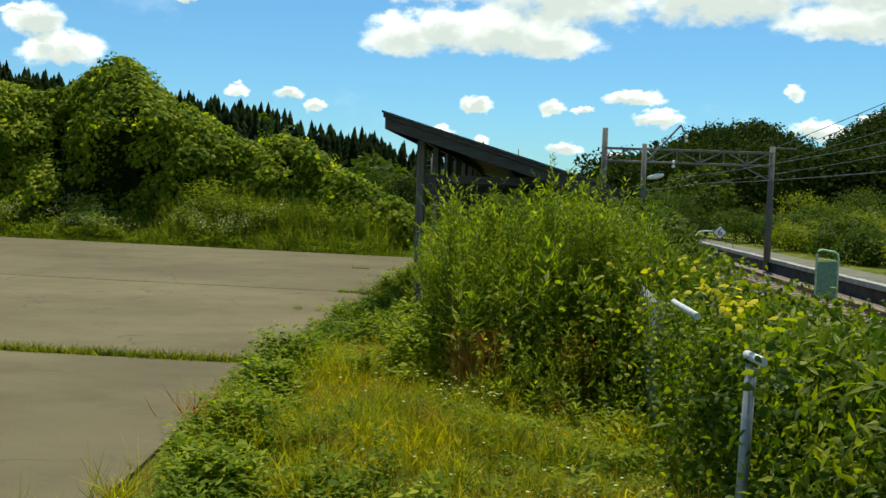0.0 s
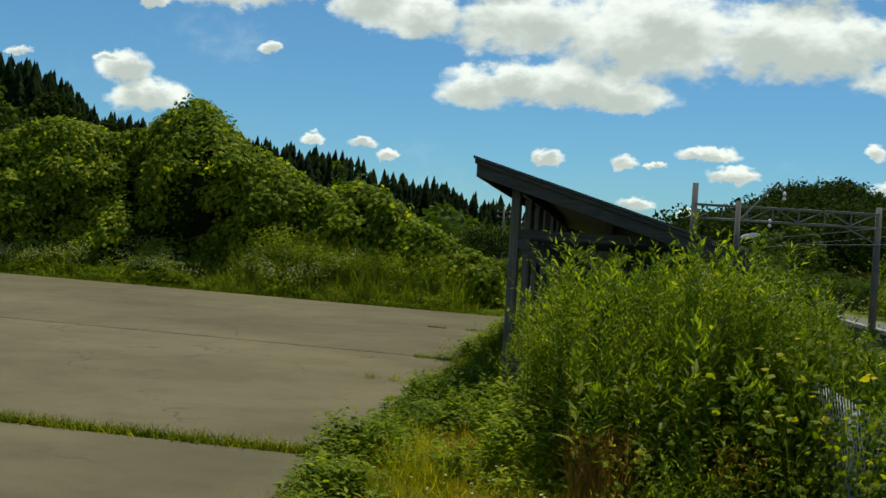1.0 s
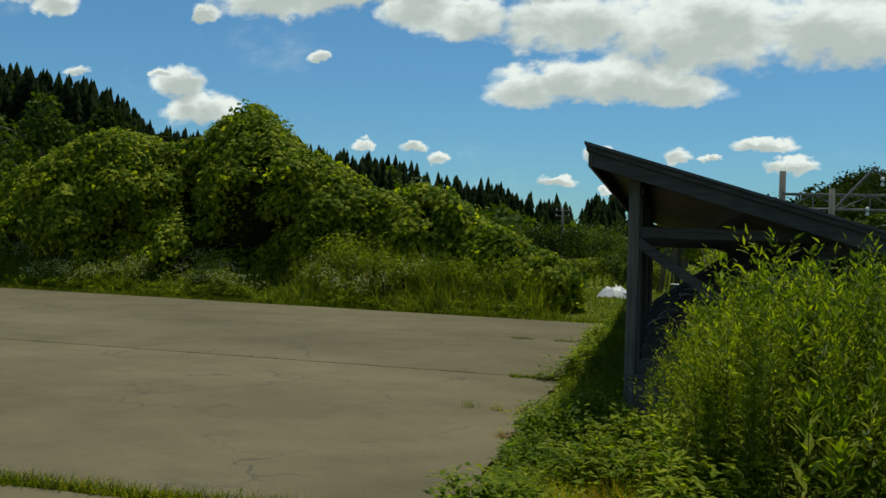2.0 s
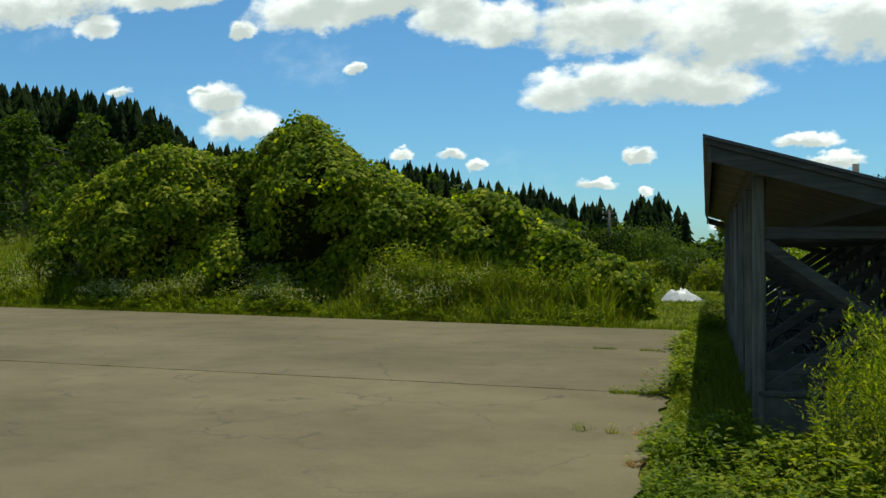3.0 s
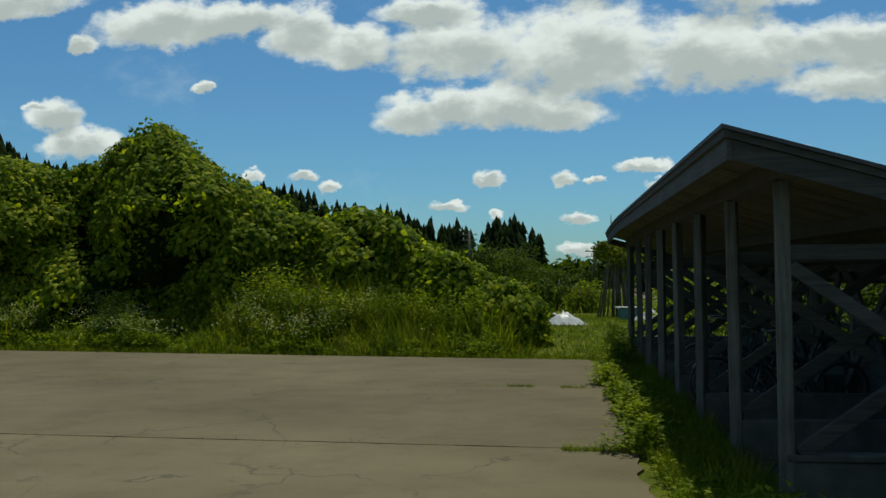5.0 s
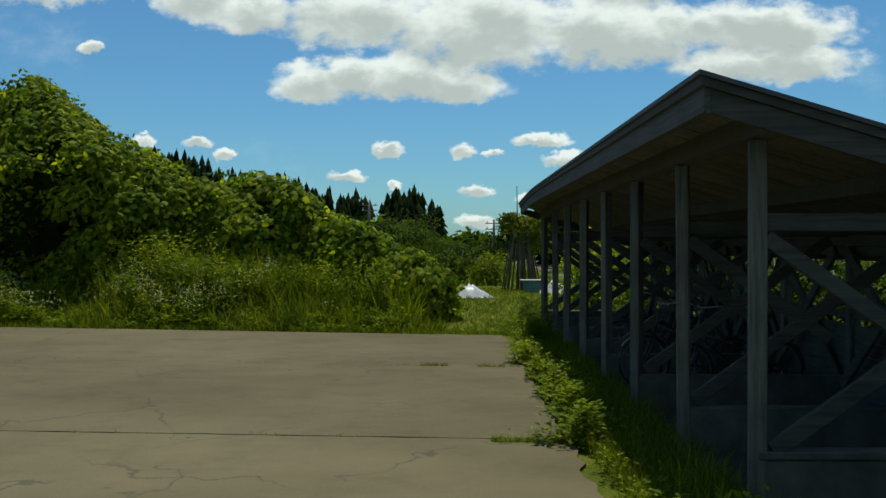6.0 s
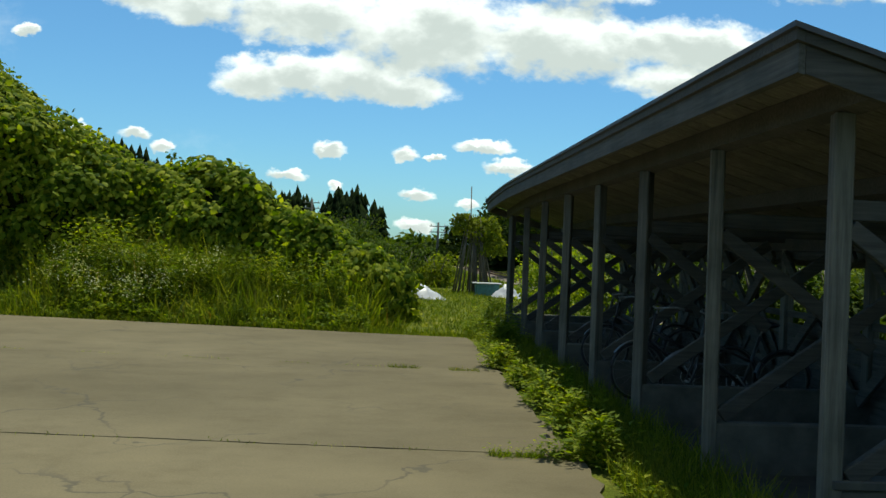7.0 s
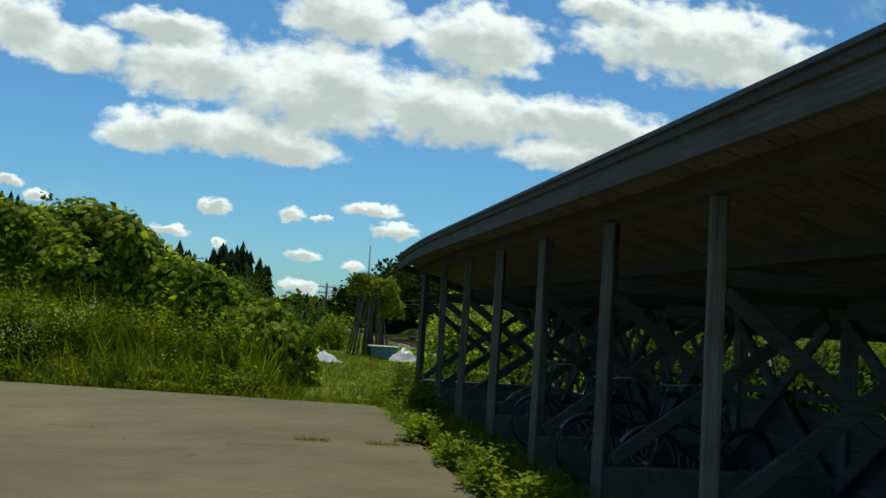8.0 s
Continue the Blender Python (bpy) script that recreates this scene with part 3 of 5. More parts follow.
def build_bicycle(paint, label):
    """A city bicycle, front wheel towards -x."""
    R, F, B = 0.315, 0.0, 1.06
    bike = thing("bicycle", (0, 0, 0), label, "bicycle", "bicycles in the shed")
    for cx in (F, B):
        wheel = part("wheel", tube(bmesh.new(), circle(cx, R, R - .035), .011, 6, True), CHROME, bike, "thin chrome rim")
        part("tyre", tube(bmesh.new(), circle(cx, R, R - .016), .017, 7, True), RUBBER, wheel)
        sp = bmesh.new()
        for k in range(16):
            a = 2 * math.pi * k / 16
            tube(sp, [(cx, .02 * (-1) ** k, R), (cx + (R - .04) * math.cos(a), 0, R + (R - .04) * math.sin(a))], .0016, 3)
        part("spokes", sp, CHROME, wheel)
        part("hub", tube(bmesh.new(), [(cx, -.05, R), (cx, .05, R)], .02, 8), CHROME, wheel)
        g = bmesh.new()
        arc = circle(cx, R, R + .022, 18, .15 if cx == F else -.1, 2.7 if cx == F else 3.0)
        for i in range(len(arc) - 1):
            (x0, _, z0), (x1, _, z1) = arc[i], arc[i + 1]
            q = [g.verts.new(p) for p in ((x0, -.028, z0 - .008), (x0, 0, z0 + .004), (x1, 0, z1 + .004), (x1, -.028, z1 - .008), (x0, .028, z0 - .008), (x1, .028, z1 - .008))]
            g.faces.new((q[0], q[1], q[2], q[3]))
            g.faces.new((q[1], q[4], q[5], q[2]))
        part("mudguard", g, CHROME if cx == F else paint, bike, "curved metal mudguard")
    fr = bmesh.new()
    head, seat, crank = (.20, 0, .86), (.78, 0, .78), (.60, 0, .28)
    for a, b, r in (((.17, 0, .94), (.10, 0, .64), .018), ((.12, 0, .66), crank, .018), ((.15, 0, .74), (.70, 0, .52), .015), (crank, seat, .016)):
        tube(fr, [a, b], r, 8)
    for s in (-.055, .055):
        tube(fr, [(.10, s * .6, .64), (.06, s, .48), (F, s, R)], .011, 6)
        tube(fr, [(crank[0], s * .5, crank[2]), (B, s, R)], .009, 6)
        tube(fr, [(.72, s * .4, .58), (B, s, R)], .008, 6)
    part("frame", fr, paint, bike, "painted tube frame")
    hb = bmesh.new()
    tube(hb, [(.17, 0, .93), (.18, 0, 1.0)], .012, 8)
    tube(hb, [(.42, -.27, 1.0), (.28, -.25, 1.03), (.18, -.12, 1.01), (.16, 0, 1.0), (.18, .12, 1.01), (.28, .25, 1.03), (.42, .27, 1.0)], .011, 8)
    hand = part("handlebar", hb, CHROME, bike, "swept chrome handlebar")
    for s in (-1, 1):
        part("grip", tube(bmesh.new(), [(.36, s * .262, 1.012), (.45, s * .273, .995)], .016, 8), RUBBER, hand)
    sd = bmesh.new()
    bmesh.ops.create_uvsphere(sd, u_segments=12, v_segments=8, radius=1)
    for v in sd.verts:
        v.co = Vector((.86 + v.co.x * .13, v.co.y * (.06 + .05 * (v.co.x + 1) / 2), .90 + v.co.z * .035))
    part("saddle", sd, RUBBER, bike, "black padded saddle")
    part("seat_post", tube(bmesh.new(), [seat, (.83, 0, .88)], .012, 8), CHROME, bike)
    kk = bmesh.new()
    tube(kk, [(B, .08, R), (B + .05, .10, .02)], .008, 6)
    tube(kk, [(B, -.08, R), (B + .05, -.10, .02)], .008, 6)
    tube(kk, [(B + .05, .10, .02), (B + .05, -.10, .02)], .008, 6)
    part("kickstand", kk, GALV, bike)
    ck = bmesh.new()
    tube(ck, circle(.60, .28, .085, 20, y=.045), .007, 6, True)
    tube(ck, [(.60, .06, .28), (.70, .06, .16)], .009, 6)
    tube(ck, [(.60, -.06, .28), (.50, -.06, .40)], .009, 6)
    part("crank", ck, GALV, bike)
    return bike


dark_bike = build_bicycle(PAINT_DARK, "dark city bicycle with chrome mudguards")
dark_bike.matrix_basis = pose(.36, 4.92, -.012, 0, 2, 6)
copy_thing(dark_bike, pose(.52, 7.0, -.012, 0, 0, -5))
silver_bike = build_bicycle(PAINT_SILVER, "silver city bicycle with chrome handlebar in the shed")
silver_bike.matrix_basis = pose(.66, 4.15, -.012, 0, 0, 10)
copy_thing(silver_bike, pose(.62, 7.75, -.012, 0, 0, -4))


# chain link fence -----------------------------------------------------------
def build_fence():
    fence = thing("chain_link_fence", (0, 0, 0), "galvanised chain link fence swallowed by green vines", "fence")
    X = 2.45
    for y, top, lean in ((-8.16, .905, -.08), (-5.35, .80, .03), (-2.9, .8, 0), (-.5, .8, 0)):
        post = part("post", tube(bmesh.new(), [(X, y, -.2), (X + .01, y + lean, top)], .024, 10), GALV, fence)
        part("cap", tube(bmesh.new(), [(X + .01, y + lean, top), (X + .01, y + lean, top + .03)], [.027, .012], 10), GALV, post)
    for y0, y1 in ((-8.46, -8.2), (-7.05, -6.2)):
        part("top_rail", tube(bmesh.new(), [(X, y0, .945), (X - .005, (y0 + y1) / 2, .94), (X, y1, .93)], .019, 10), PIPE_WHITE, fence, "pale grey painted top rail pipe")
    wm = bmesh.new()
    H = .84
    for k in range(-14, 150):
        y = -10.3 + k * .065
        for s in (0, 1):
            a, b = (y, .06), (y + H * .62, .06 + H)
            if a[0] < -6.1 or b[0] > -.5:
                continue
            (ya, za), (yb, zb) = (a, b) if s == 0 else ((b[0], a[1]), (a[0], b[1]))
            tube(wm, [(X - .03 + .003 * s, ya, za), (X - .03 + .003 * s, yb, zb)], .0021, 3)
    part("wire_mesh", wm, GALV, fence, "diamond wire netting")


build_fence()


# railway ----------------------------------------------------------------------
def build_railway():
    plat = thing("platform", (0, 0, 0), "low station platform with pale painted edge", "platform", kind="structure")
    part("platform_top", box(10.06, 11.5, -20, 80, -.34, -.205, .02), PLATFORM, plat)
    part("platform_wall", box(10.1, 11.4, -20, 80, -.9, -.345, .02), PLAT_FACE, plat)
    for k in range(100):
        part("edge_stone", box(9.98, 10.22, -20 + k, -19.01 + k, -.335, -.19 + random.uniform(-.006, .006), .012), EDGE_STONE, plat)
    bed = tagged(mesh_object("track_bed", box(6.7, 10.05, -40, 120, -.95, -.68, .05), BALLAST), "rust-brown stone ballast of the railway line", "track bed", kind="structure")
    track = thing("railway_track", (0, 0, 0), "rusty rails on sleepers beside the platform", "track")
    for x in (7.9, 8.97):
        bm = bmesh.new()
        add_box(bm, x - .06, x + .06, -40, 120, -.66, -.645, 0)
        add_box(bm, x - .012, x + .012, -40, 120, -.645, -.56, 0)
        add_box(bm, x - .033, x + .033, -40, 120, -.56, -.52, .006)
        part("rail", bm, RUST, track)
    tie = box(7.4, 9.45, -.11, .11, -.72, -.655, .01)
    first = part("sleeper", tie, BALLAST, track)
    for k in range(1, 75):
        o = new("sleeper", first.data)
        o.parent = track
        o.location = (0, -10 + k * .65, 0)


build_railway()


def build_gantry():
    g = thing("catenary_gantry", (0, 0, 0), "steel lattice gantry on concrete poles over the tracks", "gantry")
    Y = 21.5
    for x, top, base in ((3.97, 4.35, -.6), (9.92, 3.82, -.6)):
        part("pole", tube(bmesh.new(), [(x, Y, base), (x, Y, top)], [.13, .10], 12), POLE_CONC, g)
    for z in (3.62, 3.16):
        part("chord", bar((3.97, Y - .14, z), (9.92, Y - .14, z - .04), .07, .07), STEEL, g)
        part("chord", bar((3.97, Y + .14, z), (9.92, Y + .14, z - .04), .07, .07), STEEL, g)
    n = 7
    for k in range(n):
        x0, x1 = 4.05 + k * .83, 4.05 + (k + 1) * .83
        part("web_bar", bar((x0, Y - .14, 3.62 if k % 2 else 3.16), (x1, Y - .14, 3.16 if k % 2 else 3.60), .045, .045), STEEL, g)
        part("web_upright", bar((x1, Y - .14, 3.16), (x1, Y - .14, 3.60), .045, .045), STEEL, g)
    part("arm", bar((9.82, Y, 3.78), (10.75, Y, 3.76), .06, .06), STEEL, g)
    part("knee_brace", bar((8.8, Y, 3.14), (9.9, Y, 2.6), .05, .05), STEEL, g)
    lamp = thing("platform_lamp_pole", (5.29, 20.5, 0), "concrete pole with angled bracket and white lamp", "lamp pole")
    part("pole", tube(bmesh.new(), [(0, 0, -.6), (0, 0, 3.74)], [.11, .085], 12), POLE_CONC, lamp)
    part("bracket", bar((.02, 0, 3.05), (1.27, .3, 4.45), .06, .06), STEEL, lamp)
    part("bracket", bar((1.27, .3, 4.45), (1.5, .3, 4.0), .05, .05), STEEL, lamp)
    part("cross_arm", bar((-.6, .1, 3.1), (1.0, .1, 3.1), .06, .06), STEEL, lamp)
    for x, z0 in ((1.46, 4.12), (1.46, 3.96), (1.05, 3.2), (1.05, 3.05)):
        part("insulator", tube(bmesh.new(), [(x, .2, z0 - .12), (x, .2, z0 - .08), (x, .2, z0)], [.03, .07, .03], 8), WHITE_SIGN, lamp)
    head = bmesh.new()
    bmesh.ops.create_uvsphere(head, u_segments=12, v_segments=8, radius=1)
    for v in head.verts:
        v.co = Vector((.42 + v.co.x * .3, v.co.y * .1, 2.6 + v.co.x * .06 + v.co.z * .09))
    part("lamp_head", head, WHITE_SIGN, lamp, "white oval lamp head")
    part("lamp_arm", bar((0, 0, 2.45), (.2, 0, 2.56), .04, .04), STEEL, lamp)
    wires = thing("overhead_wires", (0, 0, 0), "thin black overhead wires along the railway", "wires")
    for x, z, rise in ((10.7, 3.80, 1.0), (10.1, 3.84, .9), (10.5, 3.40, .75), (10.0, 2.85, .35), (7.2, 2.7, .1), (7.6, 2.45, -.05)):
        pts = [(x, Y - 30 * k / 12, z + rise * (k / 5) * .8 - .5 * (k / 12) * (1 - k / 12)) for k in range(13)]
        part("wire", tube(bmesh.new(), pts, .011, 4), BLACK, wires)
    for x, z in ((7.2, 2.7), (7.6, 2.45), (10.5, 2.9)):
        part("wire", tube(bmesh.new(), [(x, Y, z), (x - .2, 50, z - .1), (x - .6, 80, z)], .011, 4), BLACK, wires)


build_gantry()


def build_signs():
    s = thing("stop_marker", (8.99, 27.5, -.09), "white diamond stop marker numbered six on a bent white pipe", "sign")
    part("pipe", tube(bmesh.new(), [(-.55, 0, -.62), (-.55, 0, .5), (-.45, 0, .62), (-.2, 0, .66), (.25, 0, .66)], .03, 8), PIPE_WHITE, s)
    d = box(-.22, .22, -.012, .012, -.22, .22, .004)
    bmesh.ops.rotate(d, verts=d.verts, cent=(0, 0, 0), matrix=Matrix.Rotation(radians(45), 3, "Y"))
    bmesh.ops.translate(d, verts=d.verts, vec=(.42, -.03, .62))
    face = part("plate", d, BLACK, s)
    d = box(-.19, .19, -.012, .012, -.19, .19, .004)
    bmesh.ops.rotate(d, verts=d.verts, cent=(0, 0, 0), matrix=Matrix.Rotation(radians(45), 3, "Y"))
    bmesh.ops.translate(d, verts=d.verts, vec=(.42, -.038, .62))
    part("plate_face", d, WHITE_SIGN, face)
    cu = bpy.data.curves.new("numeral", "FONT")
    cu.body, cu.size, cu.align_x, cu.align_y, cu.extrude = "6", .42, "CENTER", "CENTER", .003
    cu.materials.append(BLACK)
    t = new("numeral", cu)
    t.parent, t.location, t.rotation_euler = face, (.42, -.056, .62), (radians(90), 0, 0)
    b = thing("trackside_board", (7.8, 8.0, 0.03), "pale green hoop frame holding a dark green panel", "sign board")
    part("hoop", tube(bmesh.new(), [(-.21, 0, -.75), (-.21, 0, .60), (-.17, 0, .68), (-.1, 0, .70), (.15, 0, .66), (.22, 0, .62), (.24, 0, .54), (.24, 0, -.75)], .022, 8), PIPE_GREEN, b)
    part("panel", box(-.185, .215, -.012, .012, -.35, .44, .004), PANEL_GREEN, b)
    part("crossbar", bar((-.21, 0, .50), (.24, 0, .46), .03, .03), PIPE_GREEN, b)


build_signs()


def build_utility_pole(x, y, h, label):
    p = thing("utility_pole", (x, y, float(ground_height(x, y))), label, "pole", "far utility poles")
    part("pole", tube(bmesh.new(), [(0, 0, -.3), (0, 0, h)], [.16, .11], 10), POLE_CONC, p)
    for z in (h - .4, h - 1.0):
        part("cross_arm", bar((-.9, 0, z), (.9, 0, z), .09, .09), STEEL, p)
        for k in (-.7, 0.0, .7):
            part("insulator", tube(bmesh.new(), [(k, 0, z + .05), (k, 0, z + .25)], .05, 6), WHITE_SIGN, p)


build_utility_pole(-11.0, 95, 6.6, "distant grey utility pole with two cross arms")
build_utility_pole(2.6, 88, 4.4, "distant grey utility pole standing in the valley")
build_utility_pole(13.5, 60, 4.5, "distant grey utility pole near the railway")


# woods ---------------------------------------------------------------------------
def conifer_shape(rng, tiers=9, spikes=9):
    v, f = [], []
    for t in range(tiers):
        lo, hi = t / tiers, (t + 1.9) / tiers
        r = .26 * (1 - lo) ** 1.05 + .012
        c = len(v)
        v.append((0, 0, min(1.0, hi)))
        for k in range(spikes * 2):
            a = math.pi * k / spikes + rng.uniform(-.12, .12) + t
            rr = r * (rng.uniform(.65, 1.4) if k % 2 == 0 else rng.uniform(.35, .65))
            v.append((math.cos(a) * rr, math.sin(a) * rr, lo + .06 * (1 - lo) * (rng.uniform(.0, 1)) + (.03 if k % 2 else -.02)))
        n = spikes * 2
        f += [(c, c + 1 + k, c + 1 + (k + 1) % n) for k in range(n)]
    return np.array(v), np.array(f)


def spin(n, rng):
    a = rng.uniform(0, 2 * math.pi, n)
    z, o = np.zeros(n), np.ones(n)
    return np.stack([np.stack([np.cos(a), -np.sin(a), z], -1), np.stack([np.sin(a), np.cos(a), z], -1), np.stack([z, z, o], -1)], 1)


def leaf_cloud(heap, centre, radii, n, size, rng, shape=LEAF_CLUMP, slot=0, shell=0.55, wob=0.22, freq=1.0):
    """Leaves in the outer part of an uneven crown."""
    d = unit(rng.normal(size=(n, 3)))
    d[:, 2] = np.where(d[:, 2] < -.45, -d[:, 2], d[:, 2])
    rad = rng.uniform(shell, 1, n) ** .6
    p = d * radii
    p = p * (rad * (1 + lumps(p + np.array(centre), 2.4 * freq / max(.5, max(radii) * .35), wob)))[:, None] + np.array(centre)
    along = unit(d * .5 + rng.normal(size=(n, 3)) * .7 + (0, 0, -.35))
    heap.add(shape, p, turns(along, unit(d + rng.normal(size=(n, 3)) * .5 + (0, 0, .5))), size * rng.uniform(.6, 1.35, n), slot)


def build_woods():
    rng = np.random.default_rng(21)
    shapes = [conifer_shape(rng) for _ in range(5)]
    heap = Heap()
    us = []
    for row, (d0, d1) in enumerate(((150, 158), (158, 166), (166, 174), (130, 140), (140, 150))):
        u = np.arange(-1.55, .02, .008 if row < 3 else .012) + rng.uniform(-.006, .006, len(np.arange(-1.55, .02, .008 if row < 3 else .012)))
        y = rng.uniform(d0, d1, len(u))
        us.append(np.stack([u * y, y], -1))
    p = np.concatenate(us)
    u = p[:, 0] / p[:, 1]
    top = np.interp(u, LEFT_U, LEFT_TOP)
    g = ground_height(p[:, 0], p[:, 1])
    top = top * p[:, 1] / 160
    h = np.clip(top - g - .3, 3.0, 15.0) * np.where(rng.uniform(size=len(p)) < .3, rng.uniform(.92, 1.06, len(p)), rng.uniform(.72, .95, len(p)))
    keep = ~((u > -.103) & (u < -.091)) & ~(u > -.022) & (rng.uniform(size=len(p)) > .05)
    p, g, h = p[keep], g[keep], h[keep]
    pick = rng.integers(0, 5, len(p))
    for k in range(5):
        s = pick == k
        scl = np.stack([np.maximum(h[s], 7) * rng.uniform(.8, 1.3, s.sum())] * 2 + [h[s]], -1)
        heap.add(shapes[k], np.column_stack([p[s], g[s] - .3]), spin(s.sum(), rng), scl)
    tagged(heap.build("conifer_wood", [CONIFER]), "dark cedar wood covering the distant hillside", "woods", kind="stuff")
    # broad-leaved wood in front of and between the cedars, and on the right hill
    heap = Heap()
    for _ in range(230):
        uu = rng.uniform(-1.5, -.1)
        y = rng.uniform(95, 150)
        x = uu * y
        h = rng.uniform(3.5, 7) * (1.0 if uu < -.3 else .8)
        leaf_cloud(heap, (x, y, float(ground_height(x, y)) + h * .5), (h * .55, h * .5, h * .52), 130, 1.0, rng)
    for _ in range(60):
        uu = rng.uniform(-.12, .06)
        y = rng.uniform(100, 165)
        h = rng.uniform(2.0, 4.0)
        leaf_cloud(heap, (uu * y, y, float(ground_height(uu * y, y)) + h * .4), (h * .8, h * .6, h * .55), 110, .8, rng)
    tagged(heap.build("broadleaf_wood", [BROAD_FAR]), "mixed green broadleaved wood below the cedars", "woods", kind="stuff")
    heap = Heap()
    for _ in range(270):
        uu = rng.uniform(.09, .75)
        y = rng.uniform(62, 104)
        x = uu * y
        top = np.interp(uu, RIGHT_U, RIGHT_TOP)
        g = float(ground_height(x, y))
        h = min(rng.uniform(5, 8.5), max(2.0, top - g + rng.normal(0, .35)) if y > 85 else 7)
        leaf_cloud(heap, (x, y, g + h * .52), (h * .44, h * .44, h * .5), 460, .34, rng)
    for _ in range(120):
        uu = rng.uniform(.05, .75)
        y = rng.uniform(100, 108)
        x = uu * y
        top = np.interp(uu, RIGHT_U, RIGHT_TOP)
        g = float(ground_height(x, y))
        h = max(2.0, top - g)
        leaf_cloud(heap, (x, y, g + h * .5), (h * .36, h * .36, h * .52), 460, .34, rng)
    n = 150
    uu, y = rng.uniform(.08, .75, n), rng.uniform(96, 106, n)
    g, top = ground_height(uu * y, y), np.interp(uu, RIGHT_U, RIGHT_TOP)
    h = np.maximum(top - g, 2.5) * rng.uniform(.72, 1.08, n)
    heap.add(shapes[0], np.column_stack([uu * y, y, g - .2]), spin(n, rng), np.stack([h * 1.1, h * 1.1, h], -1))
    tagged(heap.build("hillside_wood", [HILL_DARK]), "dark green wood on the hill behind the railway", "woods", kind="stuff")


build_woods()


def build_tree(x, y, h, spread, leaf, mat, label, n=1500, seed=0, bare=0.3):
    rng = np.random.default_rng(seed + 100)
    g = float(ground_height(x, y))
    t = thing("broadleaf_tree", (x, y, g), label, "tree", "broadleaved trees")
    bm = bmesh.new()
    tube(bm, [(0, 0, -.2), (.05 * h * .3, 0, h * .35), (0, .1, h * .75)], [h * .022, h * .016, h * .006], 8)
    for k in range(7):
        a, z0 = k * 2.4 + seed, h * (bare + .08 * k)
        tube(bm, [(0, 0, z0), (math.cos(a) * spread * .4, math.sin(a) * spread * .4, z0 + h * .12), (math.cos(a) * spread * .8, math.sin(a) * spread * .8, z0 + h * .16)],
             [h * .010, h * .006, h * .002], 6)
    part("trunk", bm, BARK, t)
    heap = Heap()
    for k in range(13):
        a, r = rng.uniform(0, 6.28), spread * rng.uniform(.15, .75)
        z = h * rng.uniform(bare + .08, .86)
        s = spread * rng.uniform(.32, .55) * (1.15 - .5 * z / h)
        leaf_cloud(heap, (x + math.cos(a) * r * (1.2 - z / h), y + math.sin(a) * r * (1.2 - z / h), g + z), (s, s, s * .8), n // 13, leaf, rng)
    leaf_cloud(heap, (x, y, g + h * .9), (spread * .28, spread * .28, h * .1), n // 14, leaf, rng)
    heap.build("crown", [mat], t)


for k, (x, y, h, s) in enumerate(((-53, 46, 8.5, 4.2), (-47.5, 45, 10.6, 4.0), (-42.5, 46, 10.4, 3.8), (-38, 47, 9.6, 3.6), (-35.5, 50, 8.0, 3.4), (-61, 48, 10, 4.5), (-68, 50, 11, 5))):
    build_tree(x, y, h, s, .34, BROAD_FAR if k in (1, 2) else HILL_DARK, "leafy broadleaved tree at the foot of the wooded hill", 2200, k, .12)
build_tree(11.8, 44, 4.6, 3.2, .26, BROAD_FAR, "leafy broadleaved tree behind the railway platform", 2200, 9, .15)


def build_shrub(x, y, rx, ry, h, leaf, mat, label, n=900, seed=0, shape=LEAF_CLUMP, group="shrubs"):
    rng = np.random.default_rng(seed + 300)
    g = float(ground_height(x, y))
    t = thing("shrub", (x, y, g), label, "shrub", group)
    for k in range(6):
        a = k * 1.05 + seed
        part("stem", tube(bmesh.new(), [(math.cos(a) * .05, math.sin(a) * .05, -.1), (math.cos(a) * rx * .3, math.sin(a) * ry * .3, h * .45), (math.cos(a) * rx * .55, math.sin(a) * ry * .55, h * .75)], [.04, .025, .008], 5), BARK, t)
    heap = Heap()
    for k in range(14):
        a, q = rng.uniform(0, 6.28), math.sqrt(rng.uniform(0, 1)) * .72
        s = rng.uniform(.32, .55)
        zz = h * rng.uniform(.12, .66) * (1 - .4 * q)
        leaf_cloud(heap, (x + math.cos(a) * q * rx, y + math.sin(a) * q * ry, g + zz), (rx * s, ry * s, h * .36), n // 12, leaf, rng, shape)
    heap.build("foliage", [mat], t)


SHRUBS = [(-16, 78, 4, 3, 4.6), (-10.5, 80, 4, 3, 4.7), (-6, 84, 4, 3, 5.6), (-20, 74, 4, 3, 4.8), (-2, 92, 5, 3, 2.4), (3, 88, 4, 3, 2.0), (-25, 70, 4, 3, 4.5),
          (9.5, 40, 3, 3, 3.9), (13.4, 38, 2.4, 2, 2.0), (17, 40, 3, 3, 3.0), (20.5, 40, 3.2, 3, 3.6), (24.5, 39, 3.4, 3, 4.4), (16.5, 26, 2.8, 3, 2.6), (19, 18, 3.0, 4, 2.8), (15.2, 32, 2.2, 3, 2.2), (22, 30, 3, 4, 3.4), (27, 34, 4, 4, 4.6), (16.2, 19, 2, 3, 1.9), (15.8, 12, 1.6, 3, 1.8), (6.2, 34, 3, 4, 2.8), (13.6, 13, 1.3, 2.4, 1.3), (13.8, 17, 1.5, 2.6, 1.6), (13.5, 21, 1.4, 2.6, 1.5), (13.9, 25, 1.6, 2.8, 1.8), (13.6, 29, 1.5, 2.6, 1.6), (14.0, 33, 1.6, 2.8, 1.9)]
